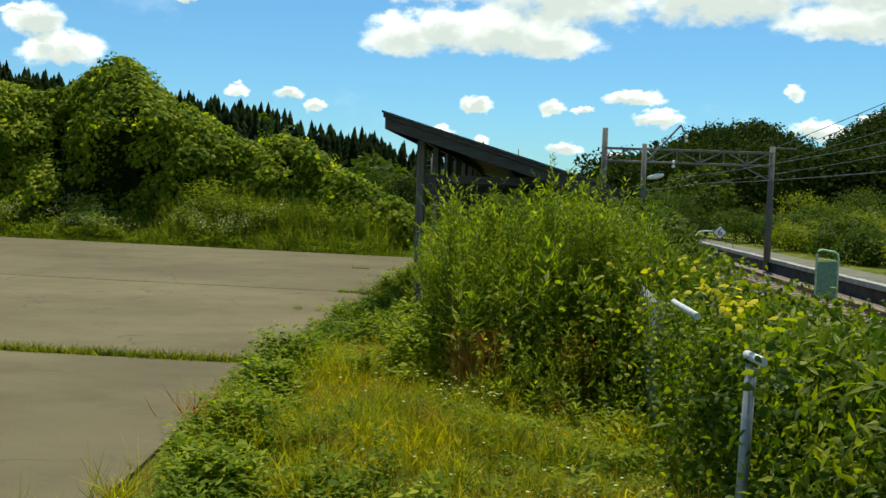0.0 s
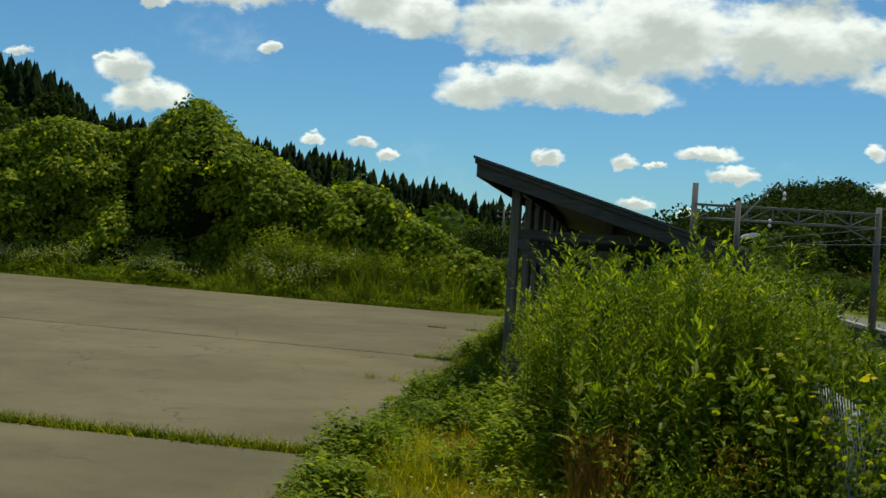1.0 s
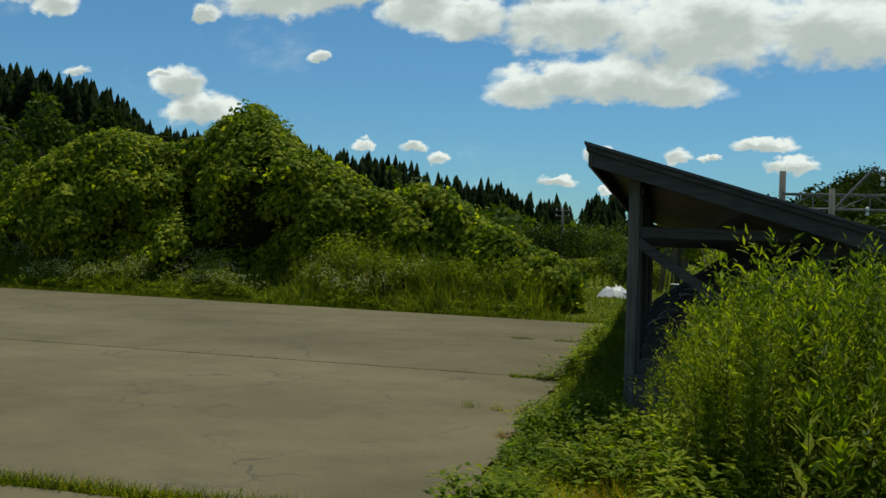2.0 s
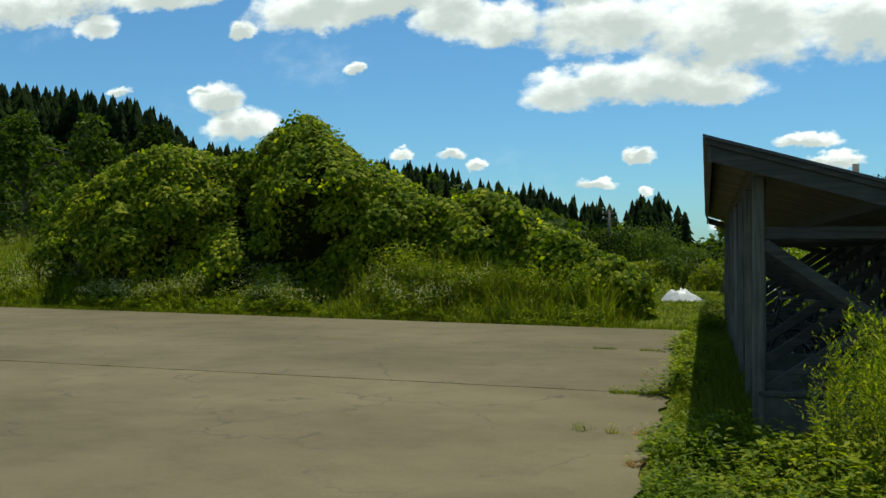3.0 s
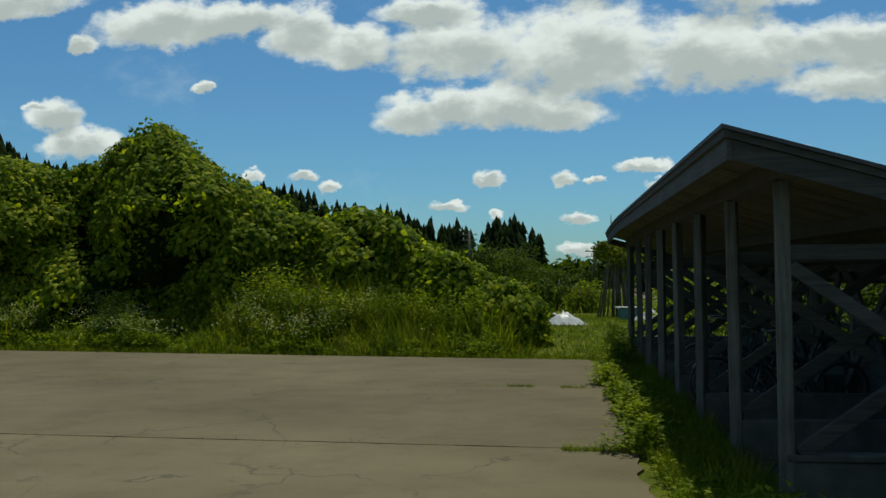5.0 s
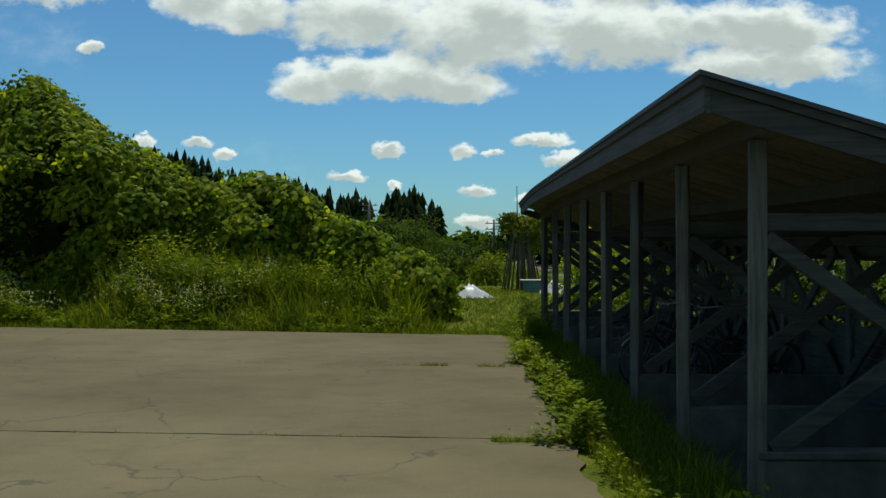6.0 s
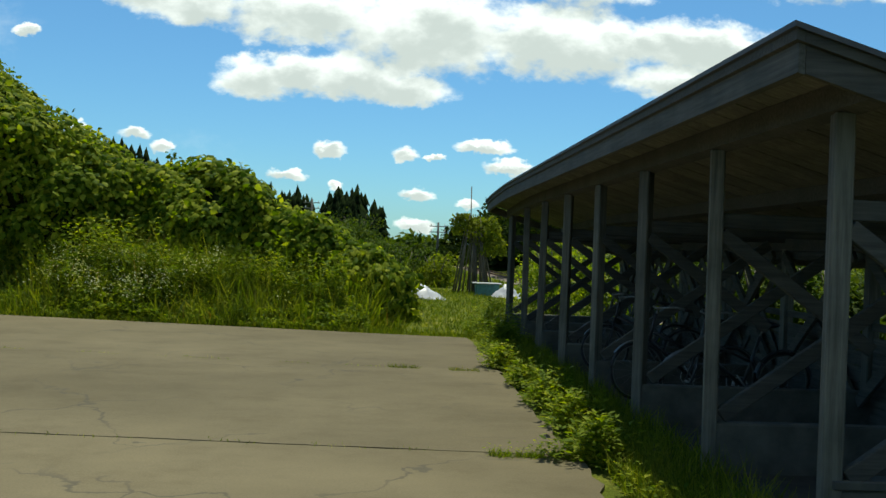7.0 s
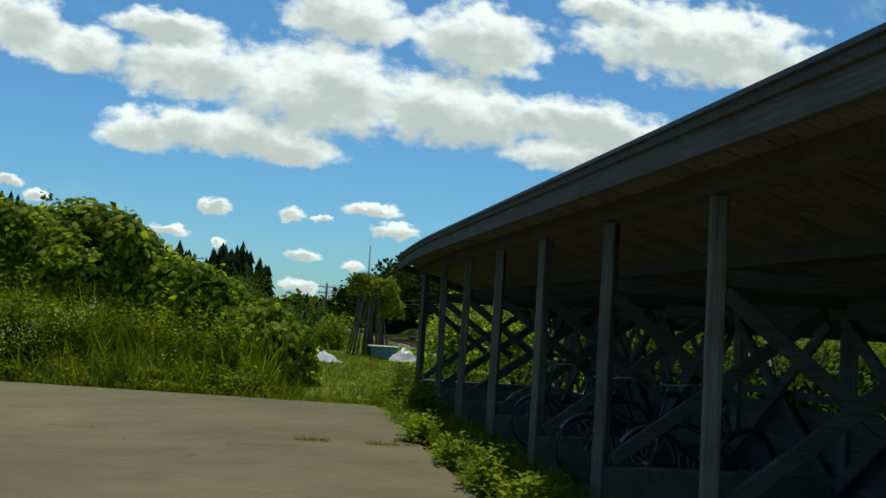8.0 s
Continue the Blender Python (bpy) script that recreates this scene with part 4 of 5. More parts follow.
for k, (x, y, rx, ry, h) in enumerate(SHRUBS):
    build_shrub(x, y, rx, ry, h * 1.08, .22 if y > 60 else .10, (HILL_DARK if k % 2 else BROAD_FAR) if y > 60 else (BROAD_FAR if k % 3 else BROAD_LIGHT), "rounded green shrub on open ground", 1800 if y > 60 else 5200, k)
HEDGES = [(-3.6, 35, 1.6, 1.0, 1.75), (-1.6, 35.5, 1.6, 1.0, 1.95), (-.3, 33, 1.0, 1.0, 1.7), (-5.6, 37, 1.8, 1.2, 1.7), (-8, 38, 2, 1.2, 1.8)]
for k, (x, y, rx, ry, h) in enumerate(HEDGES):
    build_shrub(x, y, rx, ry, h, .12, BROAD_FAR if k % 2 else BROAD_LIGHT, "clipped green hedge bush across the grassy lane", 1500, 40 + k, group="hedge bushes")
# bushes made tall and dense to keep light out of the shed's back
BEHIND = [(3.25, 1.2, .7, 1.3, 1.75), (3.35, 3.6, .8, 1.6, 1.95), (3.3, 6.2, .8, 1.6, 2.0), (3.4, 8.8, .8, 1.6, 2.05), (3.3, 11.4, .8, 1.5, 2.0), (2.6, 15.2, 1.2, 1.3, 2.0), (2.0, 18.5, 1.1, 1.5, 2.4), (2.9, 22, 1.3, 2, 2.6)]
for k, (x, y, rx, ry, h) in enumerate(BEHIND):
    # nearer bushes get darker leaves, shade behind the shed put into colour
    build_shrub(x, y, rx, ry, h, .09, WEED if y > 14 else BROAD_FAR, "leafy green bush growing behind the bicycle shed", 3200, 60 + k, LEAF_BROAD, "bushes behind the shed")


# vine mound --------------------------------------------------------------------
RIDGE_X = np.array([-27, -24.6, -23.8, -22.6, -21, -19.5, -18.4, -18.0, -17.1, -16.1, -14.8, -13.9, -13.1, -12.5, -11.8, -11.0, -9.8, -8.9, -8.5, -7.6, -6.3, -5.6, -5.1, -4.1, -3.0, -2.4, -1.9, -1.5])
RIDGE_Z = np.array([.2, .6, 1.6, 2.9, 3.7, 4.3, 4.8, 5.15, 5.1, 4.85, 5.05, 5.5, 6.05, 6.0, 5.2, 4.7, 4.1, 3.5, 3.25, 3.35, 3.2, 2.8, 2.3, 2.0, 1.65, 1.3, .95, .4])
# swellings (x, z, radius, push) and hollows of the vine mound's face
SWELLS = [(-18.3, 3.0, 1.9, 1.1), (-16.4, 4.3, 1.0, .6), (-13.9, 1.5, 1.25, 1.2), (-11.2, 4.0, 1.4, .8), (-9.8, 2.7, 1.4, .9), (-8.6, 3.3, .7, .5),
          (-6.6, 2.5, 1.2, .9), (-4.0, 1.4, 1.0, .7), (-2.5, .8, .7, .4), (-20.6, 2.0, 1.3, .9),
          (-14.5, 3.2, 1.1, -.7), (-12.0, 1.1, 1.3, -1.0), (-16.0, 1.1, 1.1, -.8), (-8.1, 2.0, .7, -.6)]


def mound_point(x, s):
    """Surface of the mound: s runs from the front foot (-1) over the ridge (0) to the back foot (1)."""
    h = np.interp(x, RIDGE_X, RIDGE_Z)
    yc = 18.5 - .1 * (x + 12) - 2.4 * smoothstep(-7, -2, x)
    width = np.clip(h * .62, .5, 3.6)
    y = yc + np.sign(s) * np.abs(s) ** .8 * width
    z = h * (1 - np.abs(s) ** 2.6)
    p = np.stack([x, y, z + ground_height(x, y)], -1)
    bump = lumps(p, .95, .75) + lumps(p + 7, 2.3, .38)
    fade = np.clip(h / 2.5, .15, 1) * (1 - .75 * np.exp(-(s / .25) ** 2))
    p[:, 1] -= bump * fade * np.where(s < 0, 1, -1)
    p[:, 2] += bump * .3 * fade
    for x0, z0, r, push in SWELLS:
        near = np.exp(-((x - x0) ** 2 + (z - z0) ** 2) / r ** 2) * push
        p[:, 1] -= near * np.where(s < 0, 1, 0)
    return p


def build_mound():
    rng = np.random.default_rng(4)
    m = thing("vine_mound", (-12, 18, 0), "huge mound of bushes smothered in broad-leaved green vines", "vine thicket")
    # added dark sheet just under the leaves, standing in for the shade between them
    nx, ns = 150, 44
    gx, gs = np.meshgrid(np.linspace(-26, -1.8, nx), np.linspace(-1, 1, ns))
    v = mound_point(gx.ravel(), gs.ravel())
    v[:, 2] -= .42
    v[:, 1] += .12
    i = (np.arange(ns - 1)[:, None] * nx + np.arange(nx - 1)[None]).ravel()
    me = bpy.data.meshes.new("shade_core")
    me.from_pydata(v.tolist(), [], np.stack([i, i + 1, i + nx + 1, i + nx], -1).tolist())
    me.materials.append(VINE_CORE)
    core = new("shade_core", me)
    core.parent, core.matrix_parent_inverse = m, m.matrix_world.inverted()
    n = 68000
    x = rng.uniform(-24, -1.7, n * 2)
    w = np.interp(x, RIDGE_X, RIDGE_Z) / 6.5 + .12
    x = x[rng.uniform(size=len(x)) < w][:n]
    s = np.where(rng.uniform(size=len(x)) < .78, -rng.uniform(0, 1, len(x)) ** .8, rng.uniform(0, .7, len(x)))
    p = mound_point(x, s)
    px, ps = mound_point(x + .05, s), mound_point(x, s + .02)
    nrm = unit(np.cross(px - p, ps - p))
    nrm *= np.where(nrm[:, 2:] < 0, -1, 1)
    depth = rng.uniform(-.32, .13, len(x)) + lumps(p, 4.5, .08)
    sel = lumps(p, 2.6, 1.0) + rng.normal(0, .3, len(x)) > .0
    p = p + nrm * depth[:, None]
    facing = unit(nrm * .8 + np.array((.05, -.3, .42)) + rng.normal(size=p.shape) * .42)
    along = unit(np.cross(facing, rng.normal(size=p.shape)) + nrm * .25 + np.array((0, 0, -.45)))
    heap = Heap()
    p, facing, along = p[sel], facing[sel], along[sel]
    heap.add(LEAF_BROAD, p, turns(along, facing), rng.uniform(.09, .215, len(p)))
    # rounded lobes that bulge from the slope
    for _ in range(150):
        xx = rng.uniform(-23.5, -2.2)
        hh = float(np.interp(xx, RIDGE_X, RIDGE_Z))
        ss = -rng.uniform(.18, .97)
        b = mound_point(np.array([xx]), np.array([ss]))[0]
        r = rng.choice((.38, .55, .8)) * rng.uniform(.8, 1.2) * min(1.0, .35 + hh / 5)
        num = int(860 * r * r) + 140
        d = unit(rng.normal(size=(num, 3)) + np.array((0, -.45, .55)))
        q = b + d * np.array((r * 1.15, r * .8, r * .75)) * rng.uniform(.82, 1.04, num)[:, None] - np.array((0, -.35 * r, .75 * r))
        q = q + d * lumps(q, 4.0, .12)[:, None]
        q[:, 2] = np.maximum(q[:, 2], .1)
        fc = unit(d * .75 + np.array((0, -.25, .5)) + rng.normal(size=(num, 3)) * .38)
        al = unit(np.cross(fc, rng.normal(size=(num, 3))) + d * .3 + np.array((0, 0, -.35)))
        heap.add(LEAF_BROAD, q, turns(al, fc), rng.uniform(.09, .22, num))
    # shoots that stand out of the outline
    for _ in range(60):
        xx = rng.uniform(-22.5, -2.5)
        b = mound_point(np.array([xx]), np.array([rng.uniform(-.5, .05)]))[0]
        d = unit(np.array([rng.normal(0, .5), rng.normal(-.3, .4), 1.0]))
        k = 9
        t = np.linspace(0, rng.uniform(.15, .38), k)
        q = b + d * t[:, None] + rng.normal(0, .04, (k, 3))
        heap.add(LEAF_BROAD, q, turns(unit(rng.normal(size=(k, 3)) + (0, 0, -.3)), unit(rng.normal(size=(k, 3)) * .5 + (0, -.2, .8))), rng.uniform(.08, .17, k))
    tagged(heap.build("vine_leaves", [VINE], m), kind="stuff")


build_mound()


# grass and weeds -----------------------------------------------------------------
def blades(heap, xy, height, width, rng, lean=.35, slot=0, base=None):
    n = len(xy)
    z = ground_height(xy[:, 0], xy[:, 1]) if base is None else np.full(n, base)
    up = unit(np.column_stack([rng.normal(0, lean, n), rng.normal(0, lean, n), np.ones(n)]))
    side = rng.normal(size=(n, 3))
    h = height * rng.uniform(.45, 1.2, n)
    heap.add(BLADE, np.column_stack([xy, z]), turns(up, side), np.stack([width * rng.uniform(.6, 1.3, n), h, h * rng.uniform(.6, 2.2, n)], -1), slot)


def low_weeds(heap, xy, height, leaf, rng, per=9, slot=0):
    """Small leafy plants: a few leaves round each stem."""
    n = len(xy)
    base = np.repeat(np.column_stack([xy, ground_height(xy[:, 0], xy[:, 1])]), per, 0)
    hh = np.repeat(height * rng.uniform(.5, 1.2, n), per)
    t = rng.uniform(.15, 1, n * per)
    a = rng.uniform(0, 6.28, n * per)
    out = np.column_stack([np.cos(a), np.sin(a), rng.uniform(-.1, .7, n * per)])
    p = base + np.column_stack([np.cos(a) * .03, np.sin(a) * .03, hh * t])
    heap.add(LEAF_SLIM, p, turns(out, np.column_stack([rng.normal(0, .3, n * per), rng.normal(0, .3, n * per), np.ones(n * per)])),
             np.stack([leaf * 1.7 * rng.uniform(.6, 1.3, n * per)] * 1 + [leaf * rng.uniform(.6, 1.3, n * per), leaf * np.ones(n * per)], -1), slot)


def patches(rng, n, x0, x1, y0, y1, scale=1.0, cut=-.2):
    xy = np.column_stack([rng.uniform(x0, x1, n), rng.uniform(y0, y1, n)])
    return xy[lumps(np.column_stack([xy * 2.2 * scale, np.zeros(n)]), 1.0, 1.0) + rng.normal(0, .35, n) > cut]


def edge_x(y):
    """Where the weeds begin beside the paving."""
    return -0.80 + .16 * np.clip(-4.6 - y, 0, 4.5) + .06 * np.sin(y * 1.3) + .07 * np.sin(y * 3.1 + 1)


def build_lawn():
    rng = np.random.default_rng(8)
    heap = Heap()
    xy = patches(rng, 52000, -1.1, 2.7, -12.5, .2, 1, -1.2)
    xy = xy[xy[:, 0] > edge_x(xy[:, 1])]
    blades(heap, xy, .085, .0075, rng, .7)
    xy = patches(rng, 26000, -1.0, 2.7, -12.5, .2, .8, .2)
    xy = xy[xy[:, 0] > edge_x(xy[:, 1])]
    blades(heap, xy, .16, .007, rng, .55)
    for _ in range(150):
        c = np.array((rng.uniform(-.7, 2.4), rng.uniform(-11.0, -3)))
        blades(heap, c + rng.normal(0, rng.uniform(.03, .09), (70, 2)), rng.uniform(.16, .34), .007, rng, .6, int(rng.uniform() < .12))
    xy = patches(rng, 15000, -.6, 2.4, -12, -3, .7, .0)
    blades(heap, xy, .08, .006, rng, .8, 1)
    xy = patches(rng, 420, -.6, 2.5, -11, -3.5, 1, .0)
    n = len(xy)
    heap.add(PETALS, np.column_stack([xy, ground_height(xy[:, 0], xy[:, 1]) + rng.uniform(.06, .2, n)]), spin(n, rng), rng.uniform(.012, .026, n), 2)
    tagged(heap.build("lawn_grass", [GRASS, DRY, FLOWER]), "short mixed grass with dry tufts and tiny flowers", "grass", kind="stuff")
    heap = Heap()
    xy = patches(rng, 5200, -1.15, 2.6, -12, .5, 1.3, .15)
    xy = xy[xy[:, 0] > edge_x(xy[:, 1]) - .03]
    low_weeds(heap, xy, .11, .042, rng, 9)
    # leafy clumps scattered over the grass
    for _ in range(46):
        c = np.array((rng.uniform(-.4, 2.4), rng.uniform(-10.8, -3.4)))
        low_weeds(heap, c + rng.normal(0, rng.uniform(.05, .16), (int(rng.uniform(8, 34)), 2)), rng.uniform(.1, .26), rng.uniform(.04, .075), rng, 11)
    # thick leafy fringe along the paving
    y = np.concatenate([rng.uniform(-10.5, -.5, 3000), rng.uniform(-.5, 13.0, 800)])
    y = y[lumps(np.column_stack([y * 3, y * 0, y * 0]), 1.0, 1.0) + rng.normal(0, .5, 3800) > .1]
    low_weeds(heap, np.column_stack([edge_x(y) + np.abs(rng.normal(0, .22, len(y))) - .02, y]), .19, .055, rng, 10)
    for c, r, h, n in (((-.72, -4.0), .22, .30, 60), ((-.5, -5.2), .22, .24, 60), ((-.25, -6.5), .2, .26, 60), ((.0, -7.6), .2, .25, 50), ((-.75, 2.0), .2, .32, 70), ((-.68, 3.2), .22, .34, 70), ((-.66, 4.4), .24, .36, 80),
                       ((-.72, 5.6), .2, .30, 60), ((-.8, 7.2), .2, .3, 60), ((-.5, 9.8), .3, .45, 90), ((-.35, 11.6), .35, .6, 110), ((-.6, -1.4), .25, .28, 70), ((-.3, -.7), .3, .3, 70), ((.1, -1.5), .35, .32, 90), ((-.1, -2.7), .35, .3, 90)):
        q = np.array(c) + rng.normal(0, r * .55, (n, 2))
        low_weeds(heap, q, h, .075, rng, 14)
    tagged(heap.build("low_weeds", [WEED_LOW]), "bright green low leafy weeds fringing the paving", "weeds", kind="stuff")
    heap = Heap()
    xy = np.column_stack([rng.uniform(-.75, .06, 16000), rng.uniform(-.3, 13.5, 16000)])
    blades(heap, xy, .26, .008, rng, .45)
    xy = np.column_stack([rng.uniform(-3.6, 3.2, 15000), rng.uniform(11.2, 30, 15000)])
    xy = xy[xy[:, 1] > slab_far(xy[:, 0]) - .05]
    blades(heap, xy, .13, .018, rng, .5)
    xy = np.column_stack([rng.uniform(-3.2, -.4, 3000), rng.uniform(10.8, 11.9, 3000)])
    xy = xy[xy[:, 1] > slab_far(xy[:, 0]) - .05]
    blades(heap, xy, .11, .01, rng, .6)
    xy = np.column_stack([rng.uniform(-30, 3, 9000), rng.uniform(30, 72, 9000)])
    blades(heap, xy, .45, .06, rng, .4)
    for cx, cy in ((-.38, -.75), (-.28, -.55), (-.18, -.7), (-.45, -.45), (-.1, -.9), (-.33, .2)):
        blades(heap, np.array((cx, cy)) + rng.normal(0, .03, (16, 2)), .48, .009, rng, .22)
    tagged(heap.build("lane_grass", [GRASS_TALL]), "green grass of the lane and meadow beyond the paving", "grass", kind="stuff")


build_lawn()


def build_verge_plants():
    rng = np.random.default_rng(15)
    grass, weeds = Heap(), Heap()
    for x0, x1, count, hgt, dep in ((-36, -20, 8000, .9, 5.5), (-20, -9.5, 3600, .6, 2.8), (-9.5, -3.6, 8000, 1.05, 2.6), (-3.6, -2.0, 1300, .32, 1.4)):
        x = rng.uniform(x0, x1, count)
        d = rng.uniform(0, 1, count)
        xy = np.column_stack([x, slab_far(x) + .03 + d * dep])
        for a, b, f in ((0, .08, .16), (.08, .2, .3), (.2, .36, .5), (.36, .6, .75), (.6, .8, 1.0), (.8, 1.01, 1.2)):
            s = (d >= a) & (d < b)
            clump = .55 + .6 * smoothstep(-.6, .7, lumps(np.column_stack([xy[s] * .9, xy[s][:, :1] * 0]), 1.0, 1.0) + rng.normal(0, .25, s.sum()))
            for lo, hi in ((0, .75), (.75, .95), (.95, 9)):
                pick = (clump >= lo) & (clump < hi)
                tint = rng.uniform(size=pick.sum())
                for slot, t0, t1 in ((0, 0, .86), (1, .86, .97), (2, .97, 1.1)):
                    w = (tint >= t0) & (tint < t1)
                    blades(grass, xy[s][pick][w], hgt * f * {0: .34, .75: .75, .95: 1.3}[lo], .019, rng, .38, slot)
    x = rng.uniform(-36, -2.2, 9000)
    grass_xy = np.column_stack([x, slab_far(x) + np.abs(rng.normal(0, .12, 9000))])
    blades(grass, grass_xy, .18, .014, rng, .5)
    for _ in range(330):
        x0 = rng.uniform(-9.8, -2.6) if rng.uniform() < .6 else rng.uniform(-33, -9.8)
        away = rng.uniform(.3, 2.9)
        q = np.array((x0, slab_far(x0) + away))
        blades(grass, q + rng.normal(0, .12, (34, 2)), (.35 + .4 * away) * rng.uniform(.7, 1.25), .026, rng, .42)
    # leafy weeds and white flower heads
    count = 8000
    x = np.where(rng.uniform(size=count) < .7, rng.uniform(-30, -11, count), rng.uniform(-11, -2.4, count))
    d = rng.uniform(.1, 1, count)
    xy = np.column_stack([x, slab_far(x) + d * np.interp(x, [-34, -12, -1], [3.2, 2.4, 1.2])])
    patch = lumps(np.column_stack([xy * 1.3, np.zeros(count)]), 1.0, 1.0)
    xy, patch = xy[patch > -.5], patch[patch > -.5]
    left = xy[:, 0] < -10.5
    away = (xy[:, 1] - slab_far(xy[:, 0])) / np.interp(xy[:, 0], [-34, -12, -1], [3.2, 2.4, 1.2]) + rng.normal(0, .12, len(xy))
    for a, b, f in ((-1, .3, .3), (.3, .55, .62), (.55, .8, .9), (.8, 2, 1.1)):
        ring = (away >= a) & (away < b)
        low_weeds(weeds, xy[ring & left & (patch < .15)], .66 * f, .10, rng, 18)
        low_weeds(weeds, xy[ring & left & (patch >= .15)], 1.2 * f, .10, rng, 24)
        low_weeds(weeds, xy[ring & ~left & (patch < .2)], .5 * f, .09, rng, 12)
        low_weeds(weeds, xy[ring & ~left & (patch >= .2) & (xy[:, 0] < -3.3)], .95 * f, .10, rng, 20)
    # taller leafy stems at the foot of the vines
    x = rng.uniform(-9.8, -3.2, 1100)
    q = np.column_stack([x, slab_far(x) + rng.uniform(1.3, 3.2, 1100)])
    patch = lumps(np.column_stack([q * 1.1, np.zeros(1100)]), 1.0, 1.0)
    low_weeds(weeds, q[patch > .3], 1.6, .11, rng, 26)
    low_weeds(weeds, q[(patch > -.3) & (patch <= .3)], 1.15, .10, rng, 20)
    heads = 2900
    x = np.where(rng.uniform(size=heads) < .84, rng.uniform(-31, -11.5, heads), rng.uniform(-11.5, -4, heads))
    d = rng.uniform(.2, 1, heads)
    y = slab_far(x) + d * np.interp(x, [-34, -12, -1], [3.2, 2.2, 1.2])
    p = np.column_stack([x, y, ground_height(x, y) + (.36 + .8 * d) * rng.uniform(.75, 1.2, heads)])
    p = p[lumps(np.column_stack([p[:, :2] * 1.3, p[:, :1] * 0]), 1.0, 1.0) + rng.normal(0, .2, len(p)) > .1]
    p = np.repeat(p, 9, 0) + rng.normal(0, 1, (len(p) * 9, 3)) * (.085, .085, .05)
    weeds.add(PETALS, p, turns(unit(rng.normal(size=(len(p), 3)) + (0, 0, .2)), unit(rng.normal(size=(len(p), 3)) * .6 + (0, 0, 1))), rng.uniform(.016, .036, len(p)), 1)
    tagged(grass.build("verge_grass", [GRASS_TALL, SEED_GRASS, DRY]), "waist-high green grass along the far paving edge", "grass", kind="stuff")
    tagged(weeds.build("flowering_weeds", [WEED_LOW, FLOWER]), "leafy weeds with tiny white flowers along the verge", "weeds", kind="stuff")


build_verge_plants()


def build_joint_grass():
    rng = np.random.default_rng(16)
    heap = Heap()
    n = 9000
    x = rng.uniform(-16, -.9, n)
    y = -4.12 + rng.normal(0, .045, n)
    keep = lumps(np.column_stack([x * 2, y * 0, y * 0]), 1.0, 1.0) > -.75
    blades(heap, np.column_stack([x, y])[keep], .11, .007, rng, .55, 0, -.02)
    x = rng.uniform(-16, -.9, 5200)
    blades(heap, np.column_stack([x, -4.10 + rng.normal(0, .05, 5200)]), .12, .007, rng, .7, 1, -.02)
    low = np.column_stack([rng.uniform(-12, -.9, 260), -4.12 + rng.normal(0, .04, 260)])
    low_weeds(heap, low, .09, .04, rng, 8, 0)
    for a, s, x0, x1, m in ((2.02, -.067, -1.75, -.85, 700), (6.68, -.13, -2.3, -.85, 600), (2.12, -.067, -9, -1.7, 260), (6.68, -.13, -18, -2.2, 700)):
        x = rng.uniform(x0, x1, m)
        x = x[lumps(np.column_stack([x * 5, x * 0, x * 0]), 1.0, 1.0) > -.1]
        blades(heap, np.column_stack([x, a + s * (x + .9) + rng.normal(0, .03, len(x))]), .045 if x1 < -1 else .075, .006, rng, .8, 2 * int(m > 600), -.005)
    low_weeds(heap, np.column_stack([-.9 - np.abs(rng.normal(0, .22, 60)), 2.08 + rng.normal(0, .07, 60)]), .14, .04, rng, 9, 2)
    tagged(heap.build("joint_grass", [GRASS_TALL, GRASS, WEED_LOW]), "green and dry grass growing from the paving joints", "grass", kind="stuff")


build_joint_grass()


def build_tuft(x, y, r, h, label, mat):
    rng = np.random.default_rng(int(abs(x * 1000)))
    heap = Heap()
    xy = np.array((x, y)) + rng.normal(0, r * .5, (28, 2))
    blades(heap, xy, h, .005, rng, .6, 0, .0)
    m = 26
    a = rng.uniform(0, 6.28, m)
    heap.add(LEAF_SLIM, np.column_stack([x + rng.normal(0, r * .5, m), y + rng.normal(0, r * .4, m), rng.uniform(.0, h, m)]), turns(np.column_stack([np.cos(a), np.sin(a), rng.uniform(0, .6, m)]), np.tile((0, 0, 1.0), (m, 1))), np.full(m, .04))
    ob = heap.build("weed_tuft", [mat])
    tagged(ob, label, "weed", "tufts on the paving")


build_tuft(-1.56, -.29, .08, .09, "small dark weed tuft rooted in the paving", WEED_LOW)
build_tuft(-1.25, -.33, .06, .08, "small yellow green weed tuft in the paving", GRASS)
build_tuft(-1.02, -.33, .05, .05, "small dry weed tuft in the paving", DRY)
build_tuft(-1.0, -1.55, .09, .06, "small dry weed tuft at the paving edge", DRY)


